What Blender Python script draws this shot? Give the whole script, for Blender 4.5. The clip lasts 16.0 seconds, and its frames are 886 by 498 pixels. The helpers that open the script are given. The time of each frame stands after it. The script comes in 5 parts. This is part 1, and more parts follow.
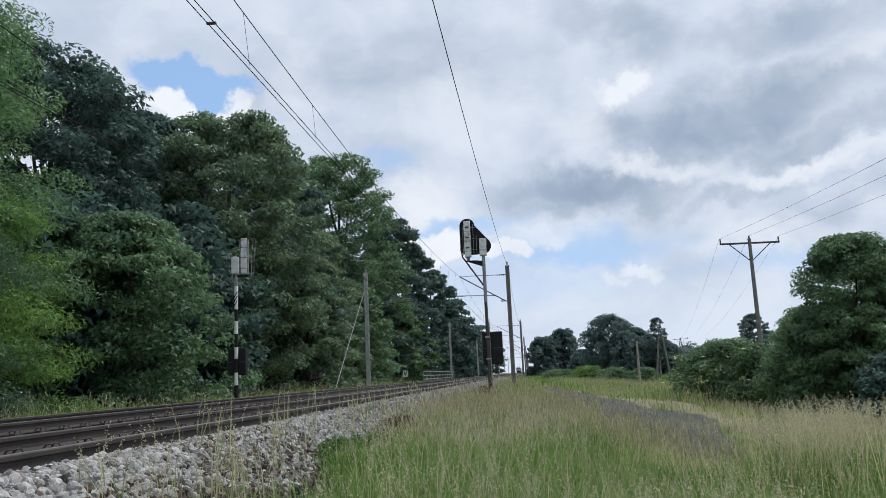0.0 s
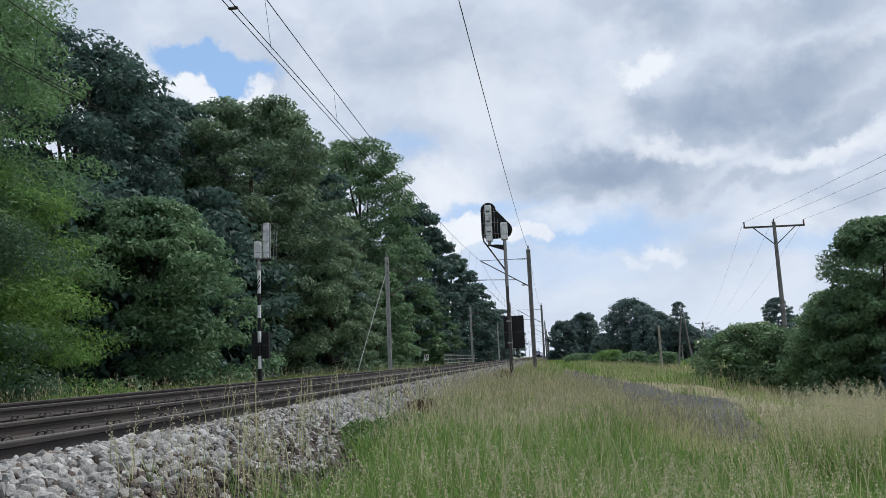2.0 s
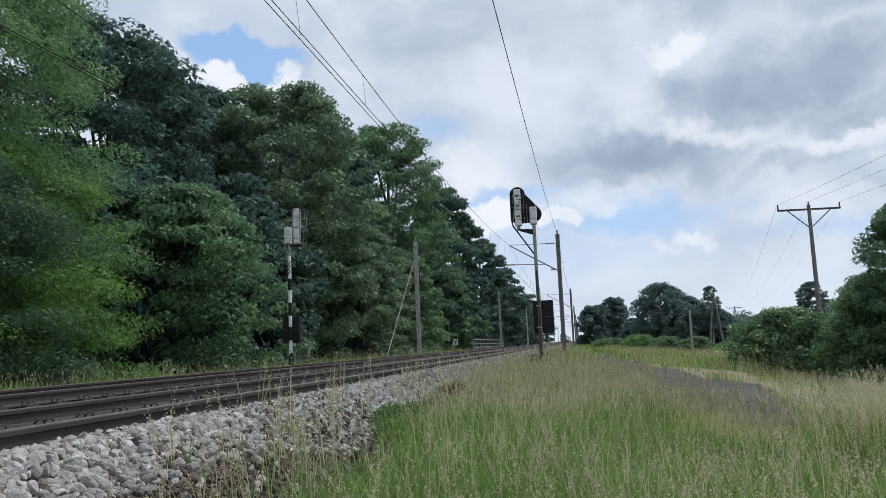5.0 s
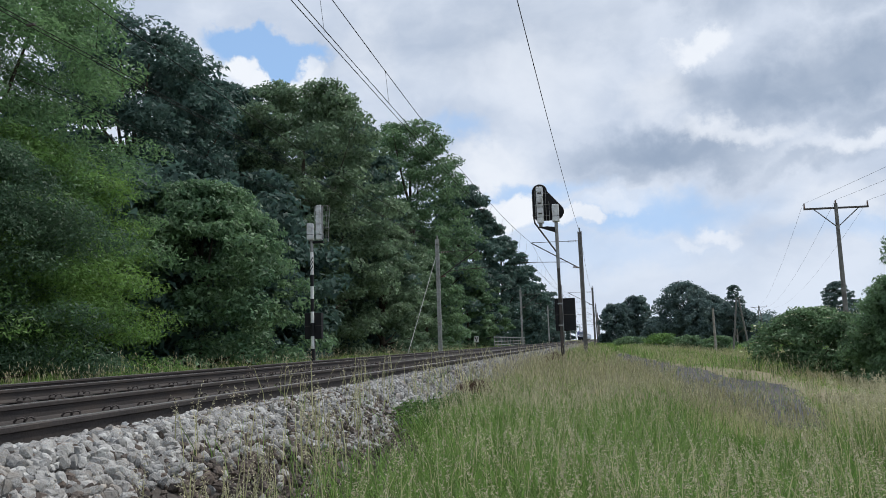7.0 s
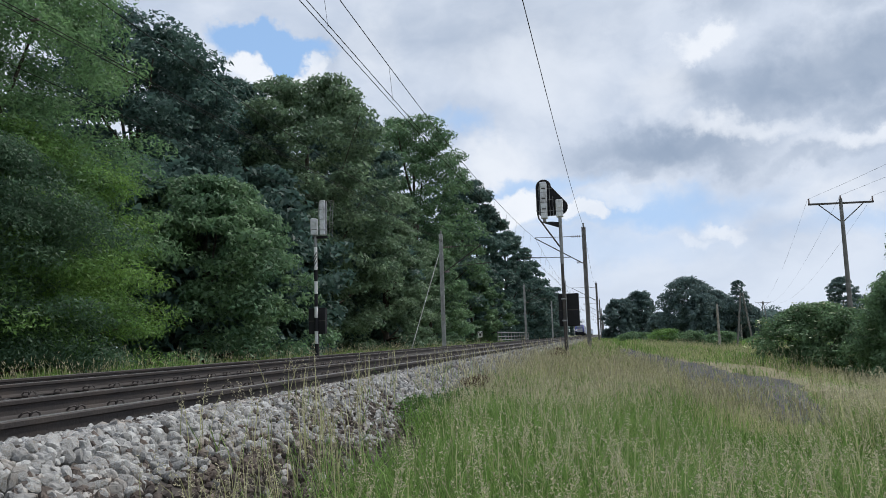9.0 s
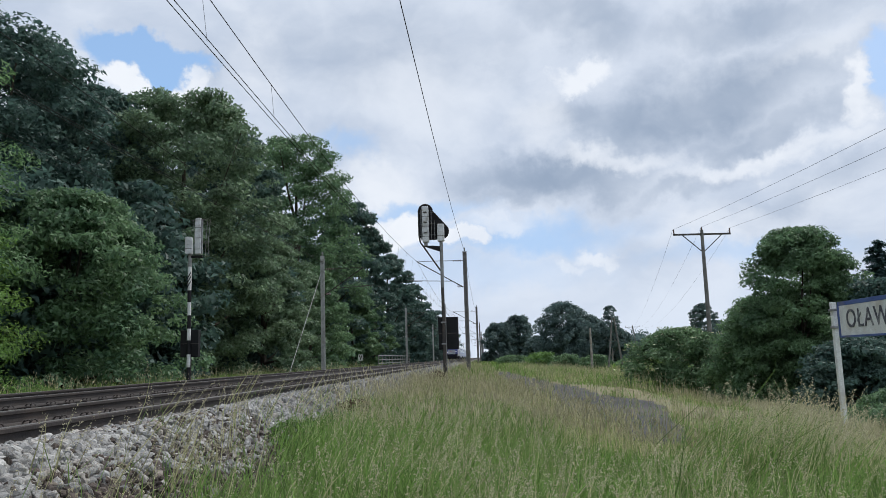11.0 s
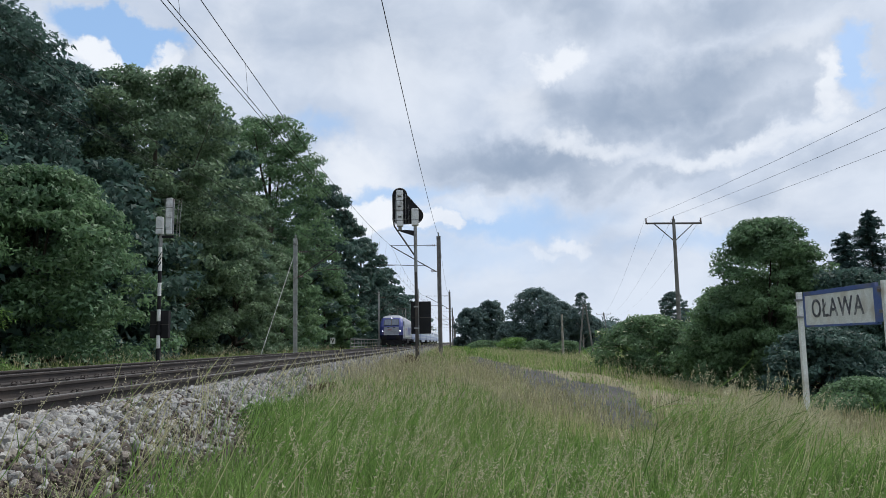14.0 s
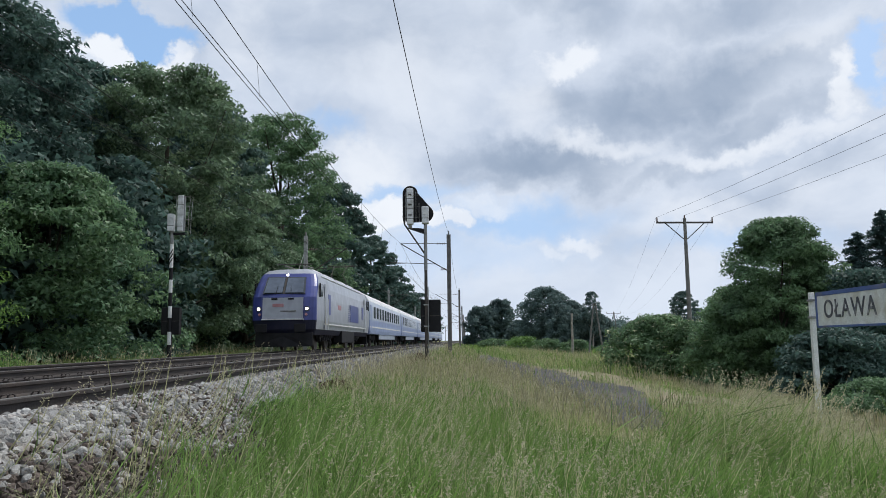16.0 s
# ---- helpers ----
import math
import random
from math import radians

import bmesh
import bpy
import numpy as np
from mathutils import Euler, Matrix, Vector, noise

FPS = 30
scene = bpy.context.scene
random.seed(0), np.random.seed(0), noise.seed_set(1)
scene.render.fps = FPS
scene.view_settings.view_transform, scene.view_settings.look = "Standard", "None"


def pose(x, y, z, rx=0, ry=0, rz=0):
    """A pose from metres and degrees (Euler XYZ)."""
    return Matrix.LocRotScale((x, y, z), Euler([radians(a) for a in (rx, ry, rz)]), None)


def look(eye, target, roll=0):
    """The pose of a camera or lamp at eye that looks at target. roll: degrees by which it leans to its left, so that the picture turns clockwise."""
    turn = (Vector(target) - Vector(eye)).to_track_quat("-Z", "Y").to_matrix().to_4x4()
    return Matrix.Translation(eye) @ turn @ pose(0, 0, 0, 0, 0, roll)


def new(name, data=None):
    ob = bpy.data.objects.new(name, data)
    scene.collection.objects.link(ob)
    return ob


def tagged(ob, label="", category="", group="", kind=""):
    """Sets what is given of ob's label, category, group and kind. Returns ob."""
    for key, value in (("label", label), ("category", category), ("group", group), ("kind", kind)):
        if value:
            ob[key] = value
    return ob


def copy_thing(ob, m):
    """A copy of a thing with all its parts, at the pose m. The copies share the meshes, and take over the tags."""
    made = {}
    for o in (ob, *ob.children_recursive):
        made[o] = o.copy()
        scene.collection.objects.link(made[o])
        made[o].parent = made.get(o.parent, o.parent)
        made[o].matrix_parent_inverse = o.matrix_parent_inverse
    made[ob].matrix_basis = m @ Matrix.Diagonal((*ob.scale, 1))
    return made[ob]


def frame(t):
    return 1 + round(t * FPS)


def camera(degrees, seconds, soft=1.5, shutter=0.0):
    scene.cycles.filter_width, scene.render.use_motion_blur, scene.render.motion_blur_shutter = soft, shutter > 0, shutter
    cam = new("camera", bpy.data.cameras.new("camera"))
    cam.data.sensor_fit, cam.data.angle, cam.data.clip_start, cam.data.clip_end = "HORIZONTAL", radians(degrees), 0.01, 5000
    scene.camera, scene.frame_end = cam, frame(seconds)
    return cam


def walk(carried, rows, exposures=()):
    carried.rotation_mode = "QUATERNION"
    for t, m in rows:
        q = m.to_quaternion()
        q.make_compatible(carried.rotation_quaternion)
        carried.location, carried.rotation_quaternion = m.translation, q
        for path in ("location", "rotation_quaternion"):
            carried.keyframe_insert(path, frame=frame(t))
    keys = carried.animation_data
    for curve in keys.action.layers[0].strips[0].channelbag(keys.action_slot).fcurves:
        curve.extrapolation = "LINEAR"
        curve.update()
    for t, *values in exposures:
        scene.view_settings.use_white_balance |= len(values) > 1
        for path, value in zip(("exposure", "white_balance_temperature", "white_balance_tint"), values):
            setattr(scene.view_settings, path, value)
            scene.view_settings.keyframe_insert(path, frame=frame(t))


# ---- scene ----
# world: y runs along the railway, x to the right of it, z = 0 on the rail heads
EYE_Z = 0.40
cam = camera(59.85, 16.0, soft=0.85)
PATH = [  # seconds, yaw, pitch, roll, sideways
    (0.0, 6.44, 9.34, 2.54, 0.060),
    (0.5, 6.65, 9.15, 2.64, 0.050),
    (1.0, 6.98, 8.99, 2.60, 0.040),
    (1.5, 7.46, 8.63, 2.38, 0.038),
    (2.0, 7.97, 8.23, 2.43, 0.037),
    (2.5, 8.72, 7.90, 2.40, 0.035),
    (3.0, 9.32, 7.69, 2.47, 0.029),
    (3.5, 9.49, 7.48, 2.59, 0.024),
    (4.0, 9.63, 7.33, 2.56, 0.018),
    (6.5, 11.21, 7.09, 1.99, 0.003),
    (7.0, 11.63, 7.03, 1.86, 0.000),
    (7.5, 11.79, 6.82, 1.79, 0.000),
    (8.0, 11.86, 6.70, 1.77, 0.000),
    (8.5, 11.85, 6.69, 1.69, 0.000),
    (9.0, 11.90, 6.68, 1.80, 0.000),
    (9.5, 11.15, 7.87, 2.40, 0.015),
    (10.0, 5.48, 8.27, 3.27, 0.030),
    (12.5, 2.07, 7.50, 1.33, 0.085),
    (13.0, 1.33, 7.15, 1.16, 0.078),
    (13.5, 1.10, 7.04, 1.20, 0.072),
    (14.0, 1.10, 6.91, 1.11, 0.065),
    (14.5, 1.02, 6.98, 0.72, 0.064),
    (15.0, 1.24, 6.91, 0.88, 0.062),
    (15.5, 1.45, 6.84, 0.82, 0.061),
    (16.0, 1.80, 6.79, 0.76, 0.060),
]
walk(cam, [(t, pose(x, 0, EYE_Z, 90 + pitch, roll, yaw)) for t, yaw, pitch, roll, x in PATH], [(0.0, 0.0, 6250, 10), (16.0, 0.0, 6250, 10)])

# ---------------------------------------------------------------- sky and sun
SUN_AZ, SUN_EL = radians(48), radians(57)   # azimuth from +y towards +x


def make_sky():
    w = bpy.data.worlds.new("sky")
    scene.world = w
    w.use_nodes = True
    nt = w.node_tree
    nt.nodes.clear()
    N, L = nt.nodes.new, nt.links.new

    def math_node(op, a, b=None, clamp=False):
        n = N("ShaderNodeMath")
        n.operation, n.use_clamp = op, clamp
        for i, v in enumerate((a, b)):
            if v is None:
                continue
            if isinstance(v, (int, float)):
                n.inputs[i].default_value = v
            else:
                L(v, n.inputs[i])
        return n.outputs[0]

    def vmath(op, a, b=None):
        n = N("ShaderNodeVectorMath")
        n.operation = op
        for i, v in enumerate((a, b)):
            if v is None:
                continue
            if isinstance(v, tuple):
                n.inputs[i].default_value = v
            else:
                L(v, n.inputs[i])
        return n

    def tex(vec, scale, detail, rough=0.55, lac=2.0):
        n = N("ShaderNodeTexNoise")
        n.inputs["Scale"].default_value, n.inputs["Detail"].default_value = scale, detail
        n.inputs["Roughness"].default_value, n.inputs["Lacunarity"].default_value = rough, lac
        L(vec, n.inputs["Vector"])
        return n

    def ramp(v, lo, hi):
        n = N("ShaderNodeMapRange")
        n.interpolation_type = "SMOOTHSTEP"
        n.inputs["From Min"].default_value, n.inputs["From Max"].default_value = lo, hi
        L(v, n.inputs["Value"])
        return n.outputs[0]

    def mix(f, a, b):
        n = N("ShaderNodeMix")
        n.data_type = "RGBA"
        if isinstance(f, (int, float)):
            n.inputs[0].default_value = f
        else:
            L(f, n.inputs[0])
        for i, v in ((6, a), (7, b)):
            if isinstance(v, tuple):
                n.inputs[i].default_value = (*v, 1)
            else:
                L(v, n.inputs[i])
        return n.outputs[2]

    d = N("ShaderNodeTexCoord").outputs["Generated"]
    sep = N("ShaderNodeSeparateXYZ")
    L(d, sep.inputs[0])
    # cloud texture on the sky sphere, flattened towards level banks
    tall = vmath("MULTIPLY", d, (1.0, 1.0, 1.5)).outputs[0]
    warp = tex(tall, 3.2, 5)
    shift = vmath("SCALE", vmath("SUBTRACT", warp.outputs["Color"], (0.5, 0.5, 0.5)).outputs[0])
    shift.inputs["Scale"].default_value = 0.28
    bent = vmath("ADD", tall, shift.outputs[0]).outputs[0]
    big = tex(bent, 3.0, 7, 0.52)
    fine = tex(bent, 8.0, 8, 0.52)
    billow = math_node("ADD", math_node("MULTIPLY", big.outputs[0], 0.55), math_node("MULTIPLY", fine.outputs[0], 0.45))

    # single clouds and gaps, each a rough ellipse on the sky
    dwarp = tex(d, 11.0, 9, 0.60)
    dshift = vmath("SCALE", vmath("SUBTRACT", dwarp.outputs["Color"], (0.5, 0.5, 0.5)).outputs[0])
    dshift.inputs["Scale"].default_value = 0.12
    dd = vmath("ADD", d, dshift.outputs[0]).outputs[0]

    def patch(centre, wide, high, turn=0, soft=0.6, amount=1.0):
        """A soft-edged ellipse round a direction, turned by degrees."""
        mp = N("ShaderNodeMapping")
        mp.vector_type = "TEXTURE"
        mp.inputs["Location"].default_value = centre
        mp.inputs["Rotation"].default_value = (0, radians(turn), 0)
        mp.inputs["Scale"].default_value = (wide, 0.6, high)
        L(dd, mp.inputs["Vector"])
        n = N("ShaderNodeMapRange")
        n.interpolation_type = "SMOOTHSTEP"
        n.inputs["From Min"].default_value, n.inputs["From Max"].default_value = 1.15, 1.15 - soft * 1.15
        n.inputs["To Max"].default_value = amount
        L(vmath("LENGTH", mp.outputs[0]).outputs["Value"], n.inputs["Value"])
        return n.outputs[0]

    def union(items):
        out = items[0]
        for i in items[1:]:
            out = math_node("MAXIMUM", out, i)
        return out

    grey = union([patch((-0.118, 0.914, 0.387), 0.238, 0.081, 0, 1.00, 0.35),
                  patch((0.281, 0.914, 0.294), 0.199, 0.064, -8, 0.85, 0.80),
                  patch((0.142, 0.948, 0.283), 0.084, 0.032, 20, 0.80, 0.55),
                  patch((0.343, 0.904, 0.255), 0.131, 0.028, -10, 0.85, 0.60),
                  patch((0.100, 0.970, 0.222), 0.170, 0.037, 5, 0.85, 0.75),
                  patch((0.042, 0.978, 0.206), 0.087, 0.019, 0, 0.90, 0.50),
                  patch((0.251, 0.948, 0.195), 0.087, 0.018, -10, 0.90, 0.45),
                  patch((0.127, 0.905, 0.406), 0.116, 0.040, 20, 0.90, 0.50),
                  patch((0.318, 0.870, 0.377), 0.160, 0.038, 0, 0.90, 0.50),
                  patch((-0.154, 0.920, 0.361), 0.091, 0.048, 0, 0.95, 0.28),
                  patch((0.412, 0.891, 0.192), 0.118, 0.026, -12, 0.95, 0.30),
                  patch((0.037, 0.924, 0.380), 0.063, 0.048, 0, 0.95, 0.30),
                  patch((-0.328, 0.870, 0.367), 0.026, 0.039, 0, 0.90, 0.25)])
    gap = union([patch((-0.097, 0.976, 0.193), 0.123, 0.019, 0, 0.80, 0.70),
                 patch((-0.380, 0.849, 0.368), 0.066, 0.028, 0, 0.35, 1.00),
                 patch((-0.159, 0.951, 0.267), 0.037, 0.024, 30, 0.90, 0.60),
                 patch((0.056, 0.987, 0.150), 0.193, 0.035, 0, 0.90, 0.75),
                 patch((0.458, 0.837, 0.300), 0.020, 0.034, -20, 0.60, 0.80),
                 patch((0.327, 0.938, 0.117), 0.165, 0.025, 0, 0.90, 0.45),
                 patch((-0.018, 0.994, 0.108), 0.229, 0.037, 0, 0.90, 0.35),
                 patch((-0.186, 0.942, 0.278), 0.021, 0.021, 0, 0.90, 0.50)])
    puff = union([patch((0.128, 0.931, 0.342), 0.040, 0.022, -25, 0.55, 0.90),
                  patch((0.079, 0.953, 0.293), 0.050, 0.049, 0, 0.95, 0.60),
                  patch((0.184, 0.954, 0.238), 0.104, 0.017, 8, 0.80, 0.75),
                  patch((0.344, 0.912, 0.224), 0.125, 0.016, -8, 0.80, 0.75),
                  patch((0.437, 0.868, 0.236), 0.046, 0.017, -20, 0.80, 0.60),
                  patch((0.434, 0.856, 0.281), 0.018, 0.038, -20, 0.60, 0.95),
                  patch((-0.098, 0.982, 0.163), 0.062, 0.025, 0, 0.45, 1.00),
                  patch((-0.025, 0.988, 0.154), 0.025, 0.016, 0, 0.45, 0.95),
                  patch((-0.133, 0.976, 0.174), 0.029, 0.020, 0, 0.60, 0.90),
                  patch((0.020, 0.986, 0.167), 0.047, 0.016, 0, 0.70, 0.60),
                  patch((0.152, 0.980, 0.126), 0.033, 0.013, 0, 0.60, 0.70),
                  patch((0.117, 0.987, 0.112), 0.029, 0.010, 0, 0.70, 0.50),
                  patch((-0.385, 0.863, 0.326), 0.055, 0.020, 5, 0.40, 1.00),
                  patch((-0.342, 0.873, 0.346), 0.017, 0.021, 0, 0.50, 0.90),
                  patch((-0.071, 0.941, 0.330), 0.128, 0.084, 0, 1.00, 0.40),
                  patch((-0.132, 0.965, 0.227), 0.065, 0.036, 0, 0.80, 0.70),
                  patch((0.296, 0.943, 0.151), 0.169, 0.028, -8, 0.90, 0.45),
                  patch((0.399, 0.854, 0.334), 0.076, 0.019, -10, 0.90, 0.40),
                  patch((0.385, 0.917, 0.103), 0.055, 0.011, 0, 0.80, 0.40),
                  patch((-0.272, 0.887, 0.373), 0.053, 0.059, 0, 0.90, 0.50)])

    sky = N("ShaderNodeTexSky")
    sky.sky_type = "NISHITA"
    sky.sun_disc, sky.sun_elevation, sky.sun_rotation = False, SUN_EL, SUN_AZ
    sky.dust_density, sky.ozone_density = 2.0, 1.6
    blue_sky = N("ShaderNodeVectorMath")
    blue_sky.operation = "SCALE"
    L(sky.outputs[0], blue_sky.inputs[0])
    blue_sky.inputs["Scale"].default_value = 0.15
    # pale veil in front of the blue, thicker near the horizon
    veil = ramp(sep.outputs[2], 0.5, 0.02)
    clear = mix(math_node("ADD", math_node("MULTIPLY", veil, 0.40), 0.55), blue_sky.outputs[0], (0.36, 0.58, 0.90))

    shade = ramp(billow, 0.38, 0.64)
    cloud = mix(shade, (0.74, 0.79, 0.87), (0.54, 0.61, 0.725))
    dim = math_node("MULTIPLY", grey, math_node("ADD", math_node("MULTIPLY", ramp(billow, 0.38, 0.60), 0.40), 0.80), True)
    cloud = mix(dim, cloud, (0.30, 0.375, 0.49))
    cloud = mix(math_node("MULTIPLY", puff, math_node("SUBTRACT", 1.0, math_node("MULTIPLY", ramp(fine.outputs[0], 0.42, 0.70), 0.45))), cloud, (0.90, 0.92, 0.95))
    # how closed the deck is
    cover = math_node("SUBTRACT", 1.0, math_node("MULTIPLY", gap, math_node("SUBTRACT", 1.0, puff, True)), True)
    low = ramp(sep.outputs[2], 0.15, 0.0)
    col = mix(cover, clear, cloud)
    col = mix(math_node("MULTIPLY", low, 0.55), col, (0.73, 0.80, 0.90))
    bg = N("ShaderNodeBackground")
    bg.inputs[1].default_value = 1.0
    L(col, bg.inputs[0])
    L(bg.outputs[0], N("ShaderNodeOutputWorld").inputs[0])


make_sky()
sun_data = bpy.data.lights.new("sun", "SUN")
sun_data.energy, sun_data.angle, sun_data.color = 2.7, radians(6), (1.0, 0.95, 0.87)
sun = new("sun", sun_data)
_s = Vector((math.sin(SUN_AZ) * math.cos(SUN_EL), math.cos(SUN_AZ) * math.cos(SUN_EL), math.sin(SUN_EL)))
sun.matrix_world = look(_s * 100, (0, 0, 0))
scene.view_settings.exposure = 0.0


# ---------------------------------------------------------------- materials
def material(name, a, b, scale=6.0, rough=0.7, metal=0.0, bump=0.15, fine=60.0, island=0.0, each=0.0, through_light=0.0,
             stretch=(1, 1, 1), dirt=None, glow=None, spec=0.5):
    """Two colours mixed by a coarse noise, a fine grain, bump; island/each: how far single pieces differ."""
    m = bpy.data.materials.new(name)
    m.use_nodes = True
    nt = m.node_tree
    N, L = nt.nodes.new, nt.links.new
    p = nt.nodes["Principled BSDF"]
    tc = N("ShaderNodeTexCoord")
    mp = N("ShaderNodeMapping")
    mp.inputs["Scale"].default_value = stretch
    L(tc.outputs["Object"], mp.inputs[0])

    def noise_tex(sc, det):
        n = N("ShaderNodeTexNoise")
        n.inputs["Scale"].default_value, n.inputs["Detail"].default_value = sc, det
        L(mp.outputs[0], n.inputs["Vector"])
        return n.outputs[0]

    def mix(f, x, y, kind="MIX"):
        n = N("ShaderNodeMix")
        n.data_type, n.blend_type = "RGBA", kind
        if isinstance(f, float):
            n.inputs[0].default_value = f
        else:
            L(f, n.inputs[0])
        for i, v in ((6, x), (7, y)):
            if isinstance(v, tuple):
                n.inputs[i].default_value = (*v[:3], 1)
            else:
                L(v, n.inputs[i])
        return n.outputs[2]

    def spread(v, lo, hi, a0=0.0, a1=1.0):
        n = N("ShaderNodeMapRange")
        n.inputs[1].default_value, n.inputs[2].default_value, n.inputs[3].default_value, n.inputs[4].default_value = lo, hi, a0, a1
        L(v, n.inputs[0])
        return n.outputs[0]

    coarse, grain = noise_tex(scale, 4), noise_tex(fine, 3)
    col = mix(spread(coarse, 0.35, 0.65), a, b)
    g = spread(grain, 0.2, 0.8, 0.78, 1.18)
    gray = N("ShaderNodeCombineColor")
    for i in range(3):
        L(g, gray.inputs[i])
    col = mix(1.0, col, gray.outputs[0], "MULTIPLY")
    if dirt:
        col = mix(spread(noise_tex(scale * 0.37, 6), 0.52, 0.70), col, dirt)
    for amount, src in ((island, "geo"), (each, "obj")):
        if not amount:
            continue
        r = N("ShaderNodeNewGeometry").outputs["Random Per Island"] if src == "geo" else N("ShaderNodeObjectInfo").outputs["Random"]
        v = N("ShaderNodeCombineColor")
        s = spread(r, 0, 1, 1 - amount, 1 + amount)
        for i in range(3):
            L(s, v.inputs[i])
        col = mix(1.0, col, v.outputs[0], "MULTIPLY")
    L(col, p.inputs["Base Color"])
    p.inputs["Roughness"].default_value, p.inputs["Metallic"].default_value = rough, metal
    p.inputs["Specular IOR Level"].default_value = spec
    if bump:
        bp = N("ShaderNodeBump")
        bp.inputs["Strength"].default_value, bp.inputs["Distance"].default_value = bump, 0.02
        L(grain, bp.inputs["Height"])
        L(bp.outputs[0], p.inputs["Normal"])
    if glow:
        p.inputs["Emission Color"].default_value, p.inputs["Emission Strength"].default_value = (*glow[:3], 1), glow[3]
    if through_light:
        t = N("ShaderNodeBsdfTranslucent")
        L(col, t.inputs[0])
        ms = N("ShaderNodeMixShader")
        ms.inputs[0].default_value = through_light
        L(p.outputs[0], ms.inputs[1])
        L(t.outputs[0], ms.inputs[2])
        L(ms.outputs[0], nt.nodes["Material Output"].inputs[0])
    return m


def leafy(name, a, b, island=0.35, lit=0.35):
    return material(name, a, b, scale=0.45, rough=0.55, bump=0, fine=2.5, island=island, through_light=lit, spec=0.3)


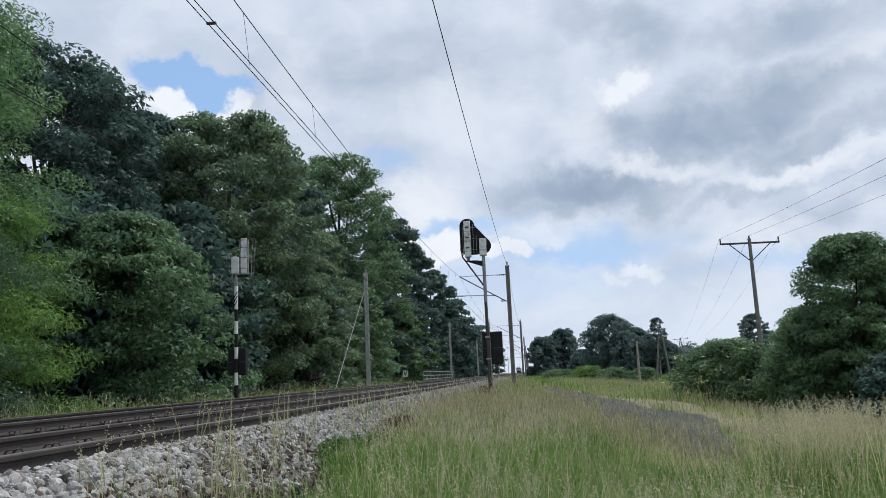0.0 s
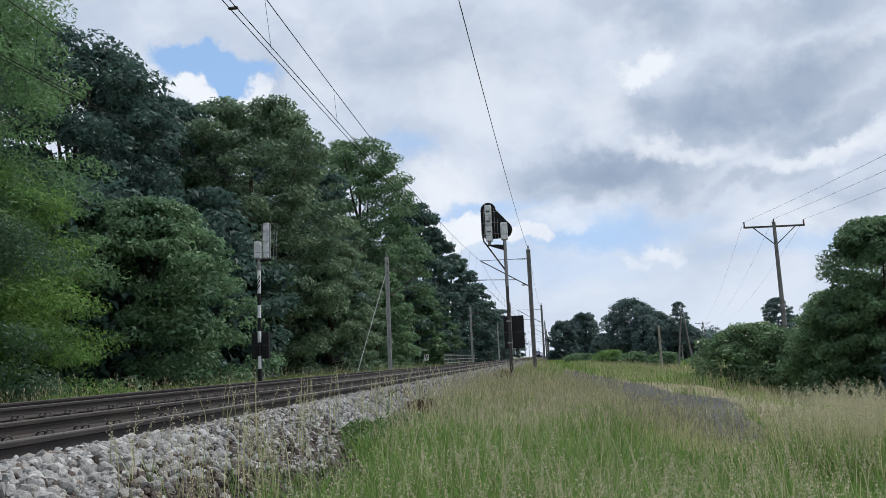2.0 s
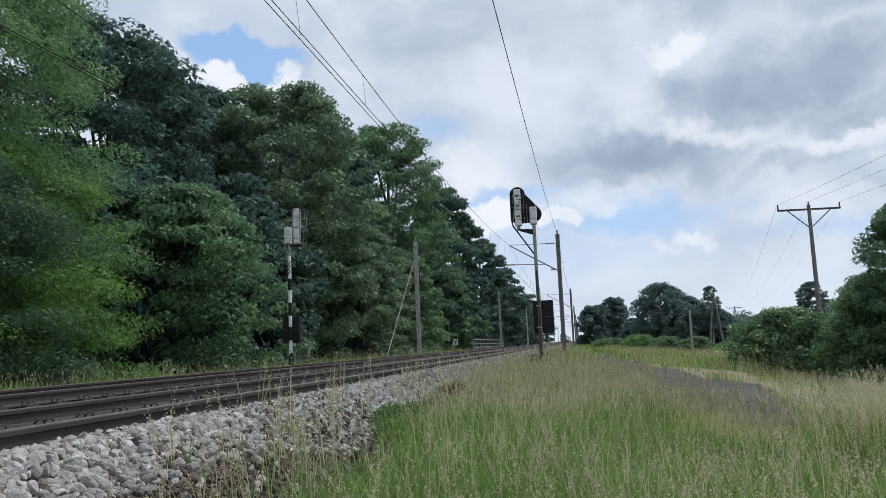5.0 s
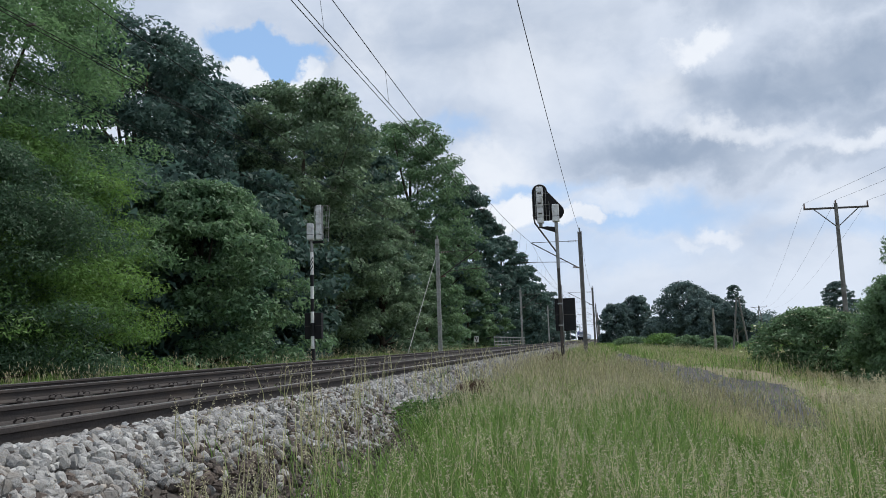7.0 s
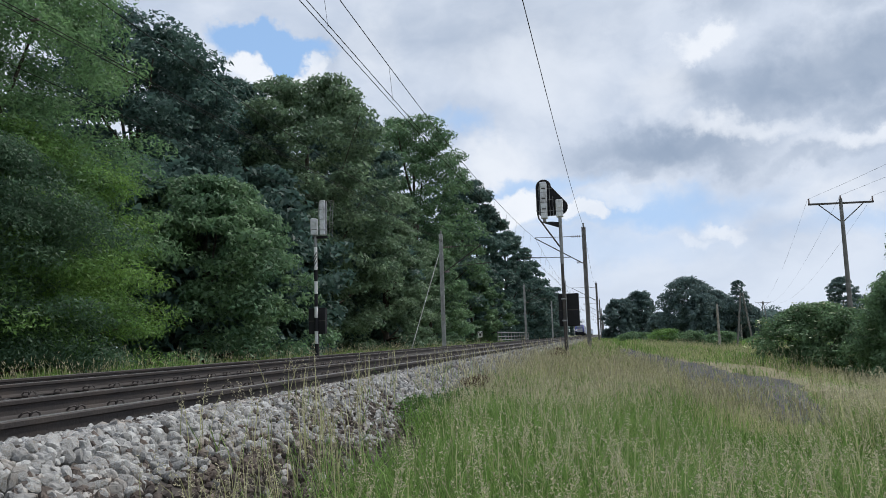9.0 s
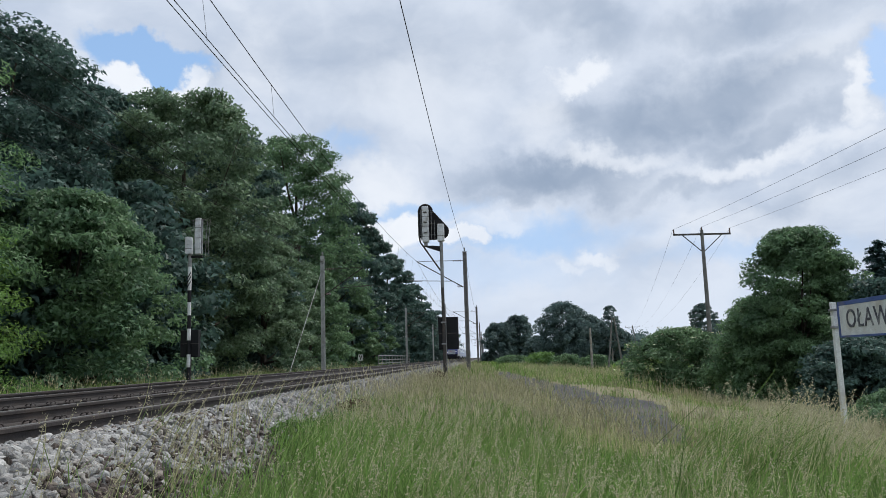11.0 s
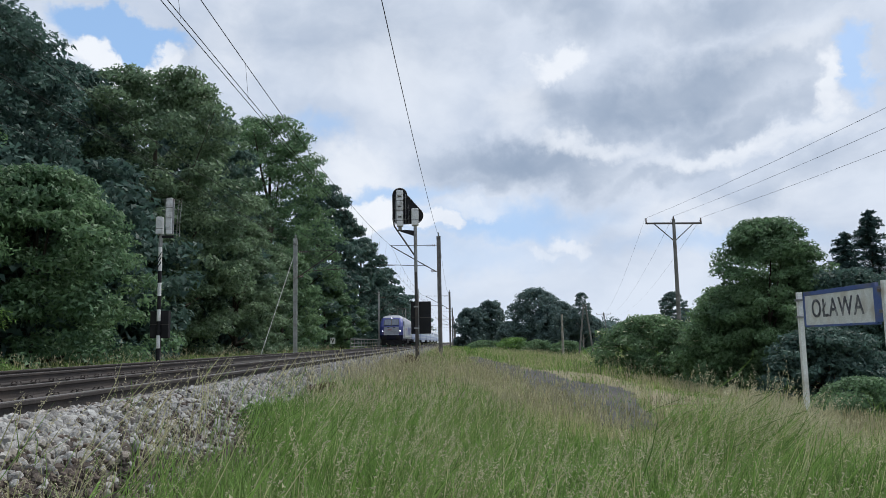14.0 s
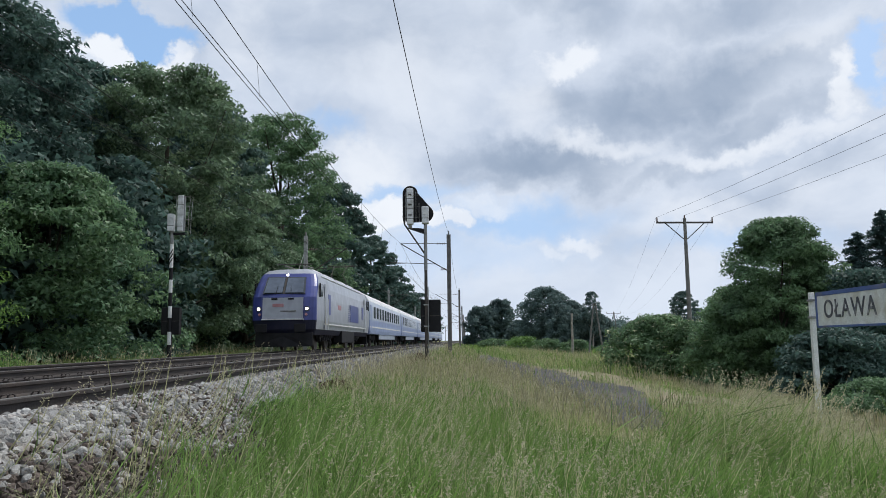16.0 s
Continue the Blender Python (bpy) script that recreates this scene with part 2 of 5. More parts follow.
M = dict(
    soil=material("meadow_soil", (0.10, 0.13, 0.035), (0.17, 0.17, 0.06), 0.5, 0.95, bump=0.6, fine=9, dirt=(0.13, 0.10, 0.06)),
    asphalt=material("worn_asphalt", (0.030, 0.030, 0.033), (0.055, 0.053, 0.055), 0.8, 0.9, bump=0.5, fine=45, dirt=(0.075, 0.068, 0.055)),
    sand=material("trodden_verge", (0.235, 0.195, 0.125), (0.155, 0.155, 0.075), 1.2, 0.95, bump=0.5, fine=30),
    bed=material("dirty_ballast_bed", (0.05, 0.042, 0.036), (0.09, 0.078, 0.068), 3, 0.95, bump=0.8, fine=25),
    stone=material("crushed_granite", (0.40, 0.395, 0.38), (0.24, 0.235, 0.225), 9, 0.85, bump=0.55, fine=55, island=0.42, each=0.34, dirt=(0.25, 0.21, 0.17)),
    rust_stone=material("rusty_ballast_stone", (0.105, 0.080, 0.064), (0.065, 0.054, 0.048), 9, 0.9, bump=0.5, fine=60, island=0.5),
    rust=material("rusty_rail_steel", (0.050, 0.042, 0.038), (0.036, 0.031, 0.030), 3, 0.75, 0.15, bump=0.25, fine=50, dirt=(0.062, 0.048, 0.04)),
    polish=material("polished_rail_head", (0.42, 0.40, 0.39), (0.30, 0.28, 0.27), 2, 0.38, 0.9, bump=0.05, fine=90, stretch=(1, 0.05, 1)),
    concrete=material("weathered_concrete", (0.36, 0.34, 0.31), (0.24, 0.22, 0.20), 3, 0.9, bump=0.4, fine=40, dirt=(0.16, 0.12, 0.09)),
    galv=material("weathered_galvanised_steel", (0.33, 0.34, 0.34), (0.22, 0.22, 0.22), 5, 0.55, 0.5, bump=0.1, fine=40, dirt=(0.17, 0.13, 0.10)),
    mast=material("dull_weathered_mast_steel", (0.22, 0.215, 0.21), (0.15, 0.14, 0.135), 4, 0.65, 0.1, bump=0.1, fine=40, dirt=(0.13, 0.10, 0.085)),
    # paler mast steel: the far row's sky-lit look is put into its colour
    pale_steel=material("sky_lit_galvanised_mast_steel", (0.46, 0.47, 0.46), (0.36, 0.37, 0.36), 4, 0.6, 0.1, bump=0.1, fine=40, dirt=(0.28, 0.25, 0.22)),
    darksteel=material("dark_painted_steel", (0.05, 0.048, 0.047), (0.085, 0.07, 0.06), 4, 0.6, 0.3, bump=0.1, fine=40),
    black=material("matt_black_paint", (0.013, 0.013, 0.015), (0.020, 0.020, 0.022), 3, 0.7, bump=0.05, spec=0.2),
    white=material("weathered_white_paint", (0.74, 0.75, 0.74), (0.62, 0.63, 0.62), 6, 0.55, bump=0.08, dirt=(0.48, 0.44, 0.38)),
    lightgrey=material("light_grey_lamp_housing", (0.70, 0.71, 0.72), (0.58, 0.59, 0.60), 7, 0.5, bump=0.06, dirt=(0.36, 0.35, 0.33)),
    wire=material("dark_copper_wire", (0.022, 0.021, 0.020), (0.03, 0.028, 0.027), 3, 0.8, bump=0, spec=0.1),
    insul=material("brown_glazed_insulator", (0.10, 0.05, 0.03), (0.14, 0.08, 0.05), 3, 0.3, bump=0),
    pole=material("grey_concrete_pole", (0.20, 0.195, 0.19), (0.13, 0.125, 0.12), 4, 0.85, bump=0.3, fine=30),
    bark=material("rough_bark", (0.075, 0.06, 0.045), (0.04, 0.033, 0.026), 3, 0.95, bump=0.9, fine=14, stretch=(1, 1, 0.2)),
    birch=material("pale_birch_bark", (0.45, 0.43, 0.40), (0.2, 0.18, 0.16), 2.5, 0.9, bump=0.4, fine=14),
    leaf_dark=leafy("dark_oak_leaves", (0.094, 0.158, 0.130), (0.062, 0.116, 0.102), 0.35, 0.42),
    leaf_mid=leafy("maple_leaves", (0.165, 0.265, 0.132), (0.105, 0.190, 0.106), 0.35, 0.45),
    leaf_linden=leafy("linden_leaves", (0.178, 0.258, 0.150), (0.122, 0.192, 0.118), 0.38, 0.44),
    leaf_weed=leafy("fresh_weed_leaves", (0.115, 0.205, 0.052), (0.075, 0.150, 0.042), 0.4, 0.4),
    leaf_lime=leafy("fresh_light_green_leaves", (0.170, 0.300, 0.072), (0.085, 0.170, 0.060), 0.40, 0.48),
    leaf_ash=leafy("feathery_green_ash_leaves", (0.170, 0.290, 0.125), (0.105, 0.195, 0.100), 0.35, 0.5),
    leaf_bush=leafy("grey_green_bush_leaves", (0.165, 0.265, 0.130), (0.105, 0.185, 0.100), 0.4, 0.42),
    leaf_fir=leafy("blue_green_needles", (0.088, 0.150, 0.142), (0.062, 0.115, 0.112), 0.4, 0.3),
    # darker copy of leaf_ash with the wood-edge shade put into the colour
    leaf_shade=leafy("shade_dark_ash_leaves", (0.080, 0.142, 0.078), (0.052, 0.102, 0.060), 0.35, 0.42),
    # aerial haze is mixed into this leaf colour: lighter and bluer than near foliage
    leaf_far=leafy("haze_toned_far_leaves", (0.140, 0.205, 0.190), (0.110, 0.170, 0.165), 0.25, 0.45),
    bloom=material("cream_elder_blossom", (0.70, 0.68, 0.48), (0.55, 0.56, 0.34), 3, 0.8, bump=0, island=0.2),
    grass=material("meadow_grass_blades", (0.135, 0.262, 0.050), (0.255, 0.340, 0.120), 0.45, 0.6, bump=0, fine=2.0, island=0.5, through_light=0.45, spec=0.25),
    grass_dry=material("ripening_grass_stems", (0.40, 0.41, 0.19), (0.55, 0.50, 0.33), 0.7, 0.7, bump=0, fine=3.0, island=0.35, through_light=0.4, spec=0.2),
    seed=material("pale_grass_seed_heads", (0.58, 0.53, 0.38), (0.44, 0.42, 0.27), 1.2, 0.8, bump=0, fine=30, island=0.3, through_light=0.45, spec=0.2),
    loco_grey=material("silver_grey_coach_paint", (0.37, 0.39, 0.44), (0.33, 0.35, 0.40), 1.5, 0.35, 0.1, bump=0.0, fine=2, dirt=(0.30, 0.315, 0.35)),
    loco_blue=material("royal_blue_paint", (0.050, 0.065, 0.25), (0.042, 0.055, 0.21), 1.5, 0.3, bump=0, fine=2),
    loco_navy=material("dark_navy_paint", (0.013, 0.016, 0.040), (0.018, 0.019, 0.036), 2, 0.6, bump=0, fine=2, spec=0.25),
    coach_white=material("pale_blue_white_coach_paint", (0.43, 0.48, 0.57), (0.38, 0.43, 0.52), 1.2, 0.35, bump=0, fine=2),
    coach_blue=material("pale_lavender_blue_coach_paint", (0.30, 0.36, 0.56), (0.25, 0.31, 0.50), 1.2, 0.35, bump=0, fine=2),
    pane=material("dark_window_glass", (0.030, 0.036, 0.045), (0.05, 0.058, 0.07), 1.0, 0.08, bump=0, fine=10, spec=0.8),
    # paler than pane: the sky's reflection is put into the base colour
    screen=material("sky_toned_windscreen_glass", (0.10, 0.125, 0.17), (0.075, 0.095, 0.13), 0.8, 0.10, bump=0, fine=4, spec=0.9),
    dock=leafy("rust_brown_dock_seeds", (0.12, 0.07, 0.045), (0.07, 0.045, 0.035), 0.3, 0.3),
    lamp=material("lit_headlight_glass", (0.9, 0.9, 0.85), (0.9, 0.9, 0.85), 2, 0.3, bump=0, glow=(1.0, 0.96, 0.88, 4.0)),
    red=material("faded_red_paint", (0.42, 0.20, 0.22), (0.38, 0.20, 0.22), 4, 0.5, bump=0, fine=4),
    sign_blue=material("faded_blue_enamel", (0.055, 0.10, 0.30), (0.08, 0.13, 0.33), 5, 0.5, bump=0.05, dirt=(0.16, 0.15, 0.16)),
    sign_ink=material("worn_black_lettering", (0.05, 0.05, 0.07), (0.10, 0.10, 0.12), 14, 0.6, bump=0.05, fine=90, dirt=(0.36, 0.36, 0.37)),
)


# ---------------------------------------------------------------- mesh helpers
class Geo:
    """Collects simple solids into one mesh."""

    def __init__(self):
        self.v, self.f, self.mi = [], [], []

    def add(self, verts, faces, mi=0):
        o = len(self.v)
        self.v += [tuple(p) for p in verts]
        self.f += [tuple(i + o for i in q) for q in faces]
        self.mi += [mi] * len(faces)
        return self

    def box(self, x0, x1, y0, y1, z0, z1, c=0.0, mi=0):
        """A box with chamfered edges of width c."""
        if c <= 0:
            vs = [(x, y, z) for z in (z0, z1) for y in (y0, y1) for x in (x0, x1)]
            return self.add(vs, [(0, 2, 3, 1), (4, 5, 7, 6), (0, 1, 5, 4), (2, 6, 7, 3), (0, 4, 6, 2), (1, 3, 7, 5)], mi)
        bm = bmesh.new()
        bmesh.ops.create_cube(bm, size=1)
        for q in bm.verts:
            q.co = Vector(((x0 + x1) / 2 + q.co.x * (x1 - x0), (y0 + y1) / 2 + q.co.y * (y1 - y0), (z0 + z1) / 2 + q.co.z * (z1 - z0)))
        bmesh.ops.bevel(bm, geom=bm.edges[:], offset=c, segments=2, affect="EDGES", profile=0.5)
        bm.verts.index_update()
        self.add([q.co for q in bm.verts], [[q.index for q in fc.verts] for fc in bm.faces], mi)
        bm.free()
        return self

    def tube(self, pts, r0, r1=None, n=6, mi=0, caps=True):
        """A round bar along points, tapering from r0 to r1."""
        r1 = r0 if r1 is None else r1
        pts = [Vector(p) for p in pts]
        vs, fs = [], []
        for i, p in enumerate(pts):
            d = (pts[min(i + 1, len(pts) - 1)] - pts[max(i - 1, 0)]).normalized()
            up = Vector((0, 0, 1)) if abs(d.z) < 0.9 else Vector((1, 0, 0))
            a = d.cross(up).normalized()
            b = d.cross(a)
            r = r0 + (r1 - r0) * i / (len(pts) - 1)
            vs += [p + (a * math.cos(k * math.tau / n) + b * math.sin(k * math.tau / n)) * r for k in range(n)]
        for i in range(len(pts) - 1):
            fs += [(i * n + k, i * n + (k + 1) % n, (i + 1) * n + (k + 1) % n, (i + 1) * n + k) for k in range(n)]
        if caps:
            fs += [tuple(range(n))[::-1], tuple(range((len(pts) - 1) * n, len(pts) * n))]
        return self.add(vs, fs, mi)

    def prism(self, outline, lift, mi=0):
        """A flat outline (points) swept by the vector lift."""
        n = len(outline)
        a = [Vector(p) for p in outline]
        vs = a + [p + Vector(lift) for p in a]
        fs = [tuple(range(n))[::-1], tuple(range(n, 2 * n))] + [(k, (k + 1) % n, n + (k + 1) % n, n + k) for k in range(n)]
        return self.add(vs, fs, mi)

    def mesh(self, name, smooth=False):
        me = bpy.data.meshes.new(name)
        me.from_pydata(self.v, [], self.f)
        if any(self.mi):
            me.polygons.foreach_set("material_index", self.mi)
        bm = bmesh.new()
        bm.from_mesh(me)
        bmesh.ops.recalc_face_normals(bm, faces=bm.faces)
        bm.to_mesh(me)
        bm.free()
        me.polygons.foreach_set("use_smooth", [smooth] * len(me.polygons))
        return me


def part(name, geo, mats, parent=None, label="", smooth=False):
    """ONE mesh object under a thing (or at top level)."""
    me = geo.mesh(name, smooth) if isinstance(geo, Geo) else geo
    if not me.materials:
        for m in (mats if isinstance(mats, (list, tuple)) else [mats]):
            me.materials.append(m)
    ob = new(name, me)
    ob.parent = parent
    return tagged(ob, label)


def thing(name, x, y, z, rz, label, category, group="", kind=""):
    ob = new(name)
    ob.empty_display_size = 0.2
    ob.matrix_world = pose(x, y, z, 0, 0, rz)
    return tagged(ob, label, category, group, kind)


def raw_mesh(name, verts, faces, mats):
    """A large mesh of equal-sized faces from arrays."""
    me = bpy.data.meshes.new(name)
    nv, (nf, k) = len(verts), faces.shape
    me.vertices.add(nv)
    me.vertices.foreach_set("co", np.asarray(verts, np.float32).ravel())
    me.loops.add(nf * k)
    me.loops.foreach_set("vertex_index", faces.astype(np.int32).ravel())
    me.polygons.add(nf)
    me.polygons.foreach_set("loop_start", np.arange(0, nf * k, k, dtype=np.int32))
    for m in mats:
        me.materials.append(m)
    me.update(calc_edges=True)
    me.polygons.foreach_set("use_smooth", [False] * nf)
    return me


# ---------------------------------------------------------------- ground
PROFILE_X = np.array([-4000, -60, -14, -11.2, -10.6, -2.1, -1.2, 1.0, 2.1, 4.9, 6.6, 9.0, 14, 40, 4000])
PROFILE_Z = np.array([-1.2, -0.9, -0.62, -0.58, -0.62, -0.62, -0.72, -0.86, -0.93, -0.96, -1.14, -1.5, -1.6, -1.35, -1.2])


def ground_z(x, y):
    x, y = np.asarray(x, float), np.asarray(y, float)
    z = np.interp(x, PROFILE_X, PROFILE_Z)
    bumps = 0.035 * np.sin(x * 1.7 + 0.6 * y) + 0.03 * np.sin(0.9 * y - 1.3 * x) + 0.02 * np.sin(2.9 * y + x)
    return z + bumps * ((x > -1.5) & (x < 60)) * np.where((x > 1.8) & (x < 5.2), 0.3, 1.0)


def make_ground():
    xs = np.unique(np.concatenate([np.linspace(-12, 16, 95), [-4000, -1500, -600, -250, -120, -60, -35, -22, -16, 20, 26, 34, 45, 70, 120, 250, 600, 1500, 4000]]))
    ys = np.unique(np.concatenate([np.linspace(-12, 70, 165), [-400, -120, -40, -22, 80, 95, 115, 140, 180, 240, 330, 500, 900, 1600, 2600, 4500]]))
    X, Y = np.meshgrid(xs, ys)
    v = np.stack([X, Y, ground_z(X, Y)], -1).reshape(-1, 3)
    i = (np.arange(len(ys) - 1)[:, None] * len(xs) + np.arange(len(xs) - 1)).ravel()
    f = np.stack([i, i + 1, i + 1 + len(xs), i + len(xs)], 1)
    me = raw_mesh("ground", v, f, [M["soil"]])
    me.polygons.foreach_set("use_smooth", [True] * len(me.polygons))
    return tagged(new("ground", me), "uneven meadow soil under long grass", "ground", kind="structure")


def ribbon(name, edge, y0, y1, n, lift, mats, label, cat):
    """A strip that lies on the ground between two uneven edges."""
    ys = np.linspace(y0, y1, n)
    rows = 9
    v = []
    for y in ys:
        a, b = edge(y)
        for k in range(rows):
            x = a + (b - a) * k / (rows - 1)
            v.append((x, y, float(ground_z(x, y)) + lift * (0.5 if k in (0, rows - 1) else 1.0)))
    i = (np.arange(n - 1)[:, None] * rows + np.arange(rows - 1)).ravel()
    me = raw_mesh(name, np.array(v), np.stack([i, i + 1, i + 1 + rows, i + rows], 1), mats)
    return tagged(new(name, me), label, cat, kind="structure")


make_ground()
PATH_Y, PATH_L, PATH_R = [11.0, 12.5, 14.0, 17.0, 20, 28, 40, 62], [2.4, 2.3, 2.2, 1.9, 1.55, 1.3, 1.0, 0.4], [2.6, 3.0, 3.5, 4.15, 4.35, 3.9, 3.2, 2.0]


def path_edges(y):
    """Ragged left and right edge of the old asphalt path."""
    wob = 0.16 * math.sin(y * 0.8) + 0.10 * math.sin(2.3 * y) + 0.06 * math.sin(5.1 * y)
    return float(np.interp(y, PATH_Y, PATH_L)) + wob, float(np.interp(y, PATH_Y, PATH_R)) + 0.18 * math.sin(y * 0.6 + 1) + 0.1 * math.sin(3.3 * y)


ribbon("pavement", path_edges, 11.5, 62, 150, 0.03, [M["asphalt"]], "worn grey asphalt path overgrown by grass", "path")
ribbon("verge", lambda y: (path_edges(y)[1] + 0.02, path_edges(y)[1] + 1.6 + 0.3 * math.sin(y * 0.5)), 16, 40, 85, 0.008,
       [M["sand"]], "sandy trodden verge beside the path", "verge")

# ---------------------------------------------------------------- railway
NEAR, FAR = -4.255, -8.285      # track centres
GAUGE = 1.505                   # between the middles of the rail heads


def bed_z(x, y=0.0):
    """The top of the ballast."""
    return np.interp(x, [-11.1, -10.2, -9.9, -7.6, -6.3, -5.2, -3.7, -3.25, -2.85, -2.0], [-0.62, -0.24, -0.23, -0.24, -0.24, -0.24, -0.23, -0.14, -0.12, -0.62])


def make_ballast():
    rng = np.random.default_rng(4)
    ys = np.concatenate([np.linspace(-10, 40, 101), [50, 70, 100, 160, 260, 420, 700, 1100]])
    xs = np.array([-11.1, -10.2, -9.9, -9.0, -8.3, -7.6, -6.3, -5.2, -4.6, -3.7, -3.25, -2.85, -2.5, -2.25, -2.0])
    X, Y = np.meshgrid(xs, ys)
    Z = bed_z(X) + rng.normal(0, 0.008, X.shape)
    i = (np.arange(len(ys) - 1)[:, None] * len(xs) + np.arange(len(xs) - 1)).ravel()
    me = raw_mesh("ballast_bed", np.stack([X, Y, Z], -1).reshape(-1, 3), np.stack([i, i + 1, i + 1 + len(xs), i + len(xs)], 1), [M["bed"]])
    return tagged(new("ballast", me), "railway ballast bed of pale crushed stone", "ballast", kind="structure")


PHI = (1 + 5 ** 0.5) / 2
ICO_V = np.array([(-1, PHI, 0), (1, PHI, 0), (-1, -PHI, 0), (1, -PHI, 0), (0, -1, PHI), (0, 1, PHI), (0, -1, -PHI), (0, 1, -PHI), (PHI, 0, -1), (PHI, 0, 1), (-PHI, 0, -1), (-PHI, 0, 1)]) / 1.902
ICO_F = np.array([(0, 11, 5), (0, 5, 1), (0, 1, 7), (0, 7, 10), (0, 10, 11), (1, 5, 9), (5, 11, 4), (11, 10, 2), (10, 7, 6), (7, 1, 8),
                  (3, 9, 4), (3, 4, 2), (3, 2, 6), (3, 6, 8), (3, 8, 9), (4, 9, 5), (2, 4, 11), (6, 2, 10), (8, 6, 7), (9, 8, 1)])


def finer(v, f):
    """Each triangle in four, new corners pushed out to the unit ball."""
    pts, mids, out = [tuple(p) for p in v], {}, []
    for tri in f:
        m = []
        for a, b in ((0, 1), (1, 2), (2, 0)):
            key = tuple(sorted((int(tri[a]), int(tri[b]))))
            if key not in mids:
                c = (np.array(pts[key[0]]) + np.array(pts[key[1]])) / 2
                mids[key] = len(pts)
                pts.append(tuple(c / np.linalg.norm(c)))
            m.append(mids[key])
        a, b, c = (int(k) for k in tri)
        out += [(a, m[0], m[2]), (b, m[1], m[0]), (c, m[2], m[1]), tuple(m)]
    return np.array(pts), np.array(out)


FINE_V, FINE_F = finer(ICO_V, ICO_F)


def stone_shapes(n, rng, base=ICO_V):
    """Broken stones of about unit radius: shape (n, corners, 3)."""
    v = base[None] * rng.uniform(0.93, 1.07, (n, len(base), 1))
    v = v * np.stack([rng.uniform(0.95, 1.35, n), rng.uniform(0.75, 1.05, n), rng.uniform(0.60, 0.90, n)], 1)[:, None, :]
    # flat broken sides on each stone
    for side in range(9):
        d = rng.normal(size=(n, 3))
        d /= np.linalg.norm(d, axis=1, keepdims=True)
        h = np.einsum("nij,nj->ni", v, d)
        cut = np.maximum(h - h.max(1, keepdims=True) * rng.uniform(0.58, 0.86, (n, 1)), 0)
        v = v - cut[..., None] * d[:, None, :]
    q = rng.normal(size=(n, 4))
    q /= np.linalg.norm(q, axis=1, keepdims=True)
    w, x, y, z = q.T
    R = np.stack([1 - 2 * (y * y + z * z), 2 * (x * y - z * w), 2 * (x * z + y * w), 2 * (x * y + z * w), 1 - 2 * (x * x + z * z), 2 * (y * z - x * w),
                  2 * (x * z - y * w), 2 * (y * z + x * w), 1 - 2 * (x * x + y * y)], 1).reshape(n, 3, 3)
    return np.einsum("nij,nkj->nki", R, v)


def stone_field(name, x, y, size, mats, label, rng, parent, lift=0.0, near=False):
    n = len(x)
    base, tris = (FINE_V, FINE_F) if near else (ICO_V, ICO_F)
    v = stone_shapes(n, rng, base) * size[:, None, None]
    v = v + np.stack([x, y, bed_z(x) + size * 0.25 + lift], 1)[:, None, :]
    f = tris[None] + len(base) * np.arange(n)[:, None, None]
    ob = new(name, raw_mesh(name, v.reshape(-1, 3), f.reshape(-1, 3), mats))
    ob.parent = parent
    return tagged(ob, label, kind="stuff")


RAIL_PROFILE = [(-0.075, -0.172), (0.075, -0.172), (0.075, -0.160), (0.022, -0.145), (0.009, -0.130), (0.009, -0.050), (0.034, -0.040), (0.036, -0.010), (0.028, -0.002),
                (-0.028, -0.002), (-0.036, -0.010), (-0.034, -0.040), (-0.009, -0.050), (-0.009, -0.130), (-0.022, -0.145), (-0.075, -0.160)]


def make_track(cx, label, y0, y1):
    t = thing("railway_track", cx, 0, 0, 0, label, "railway track", "tracks")
    g = Geo().prism([(p, -20, q) for p, q in RAIL_PROFILE], (0, 1120, 0))
    me = g.mesh("rail")
    head = Geo().box(-0.027, 0.027, -20, 1100, -0.002, 0.0).mesh("running_surface")
    for s in (-1, 1):
        r = part("rail", me, M["rust"], t)
        r.location.x = s * GAUGE / 2
        part("running_surface", head, M["polish"], r, "worn shiny running surface")
    sl = Geo().prism([(-1.3, 0, -0.40), (1.3, 0, -0.40), (1.3, 0, -0.22), (0.5, 0, -0.19), (-0.5, 0, -0.19), (-1.3, 0, -0.22)], (0, 0.26, 0)).mesh("sleeper")
    clip = Geo().tube([(0.05, -0.07, -0.150), (0.075, -0.065, -0.120), (0.095, -0.03, -0.112), (0.10, 0.0, -0.125), (0.085, 0.01, -0.15)], 0.010, n=5)
    clip.tube([(0.085, 0.01, -0.15), (0.10, 0.03, -0.118), (0.105, 0.06, -0.112), (0.12, 0.085, -0.125), (0.13, 0.09, -0.165)], 0.010, n=5)
    clip.box(0.05, 0.16, -0.09, 0.10, -0.19, -0.158, 0)
    clip = clip.mesh("rail_clip")
    y = y0
    while y < y1:
        s = part("sleeper", sl, M["concrete"], t)
        s.location.y = y
        if y < 26:
            for side in (-1, 1):
                for turn in (0, 180):
                    c = part("rail_clip", clip, M["rust"], t)
                    c.location, c.rotation_euler = (side * GAUGE / 2, y + 0.13, 0), (0, 0, radians(turn))
        y += 0.6
    return t


make_ballast_bed = make_ballast()
make_track(NEAR, "rusty steel rails on concrete sleepers in ballast", 0.36, 60)
make_track(FAR, "rusty rails of the second track on concrete sleepers", 0.36, 60)


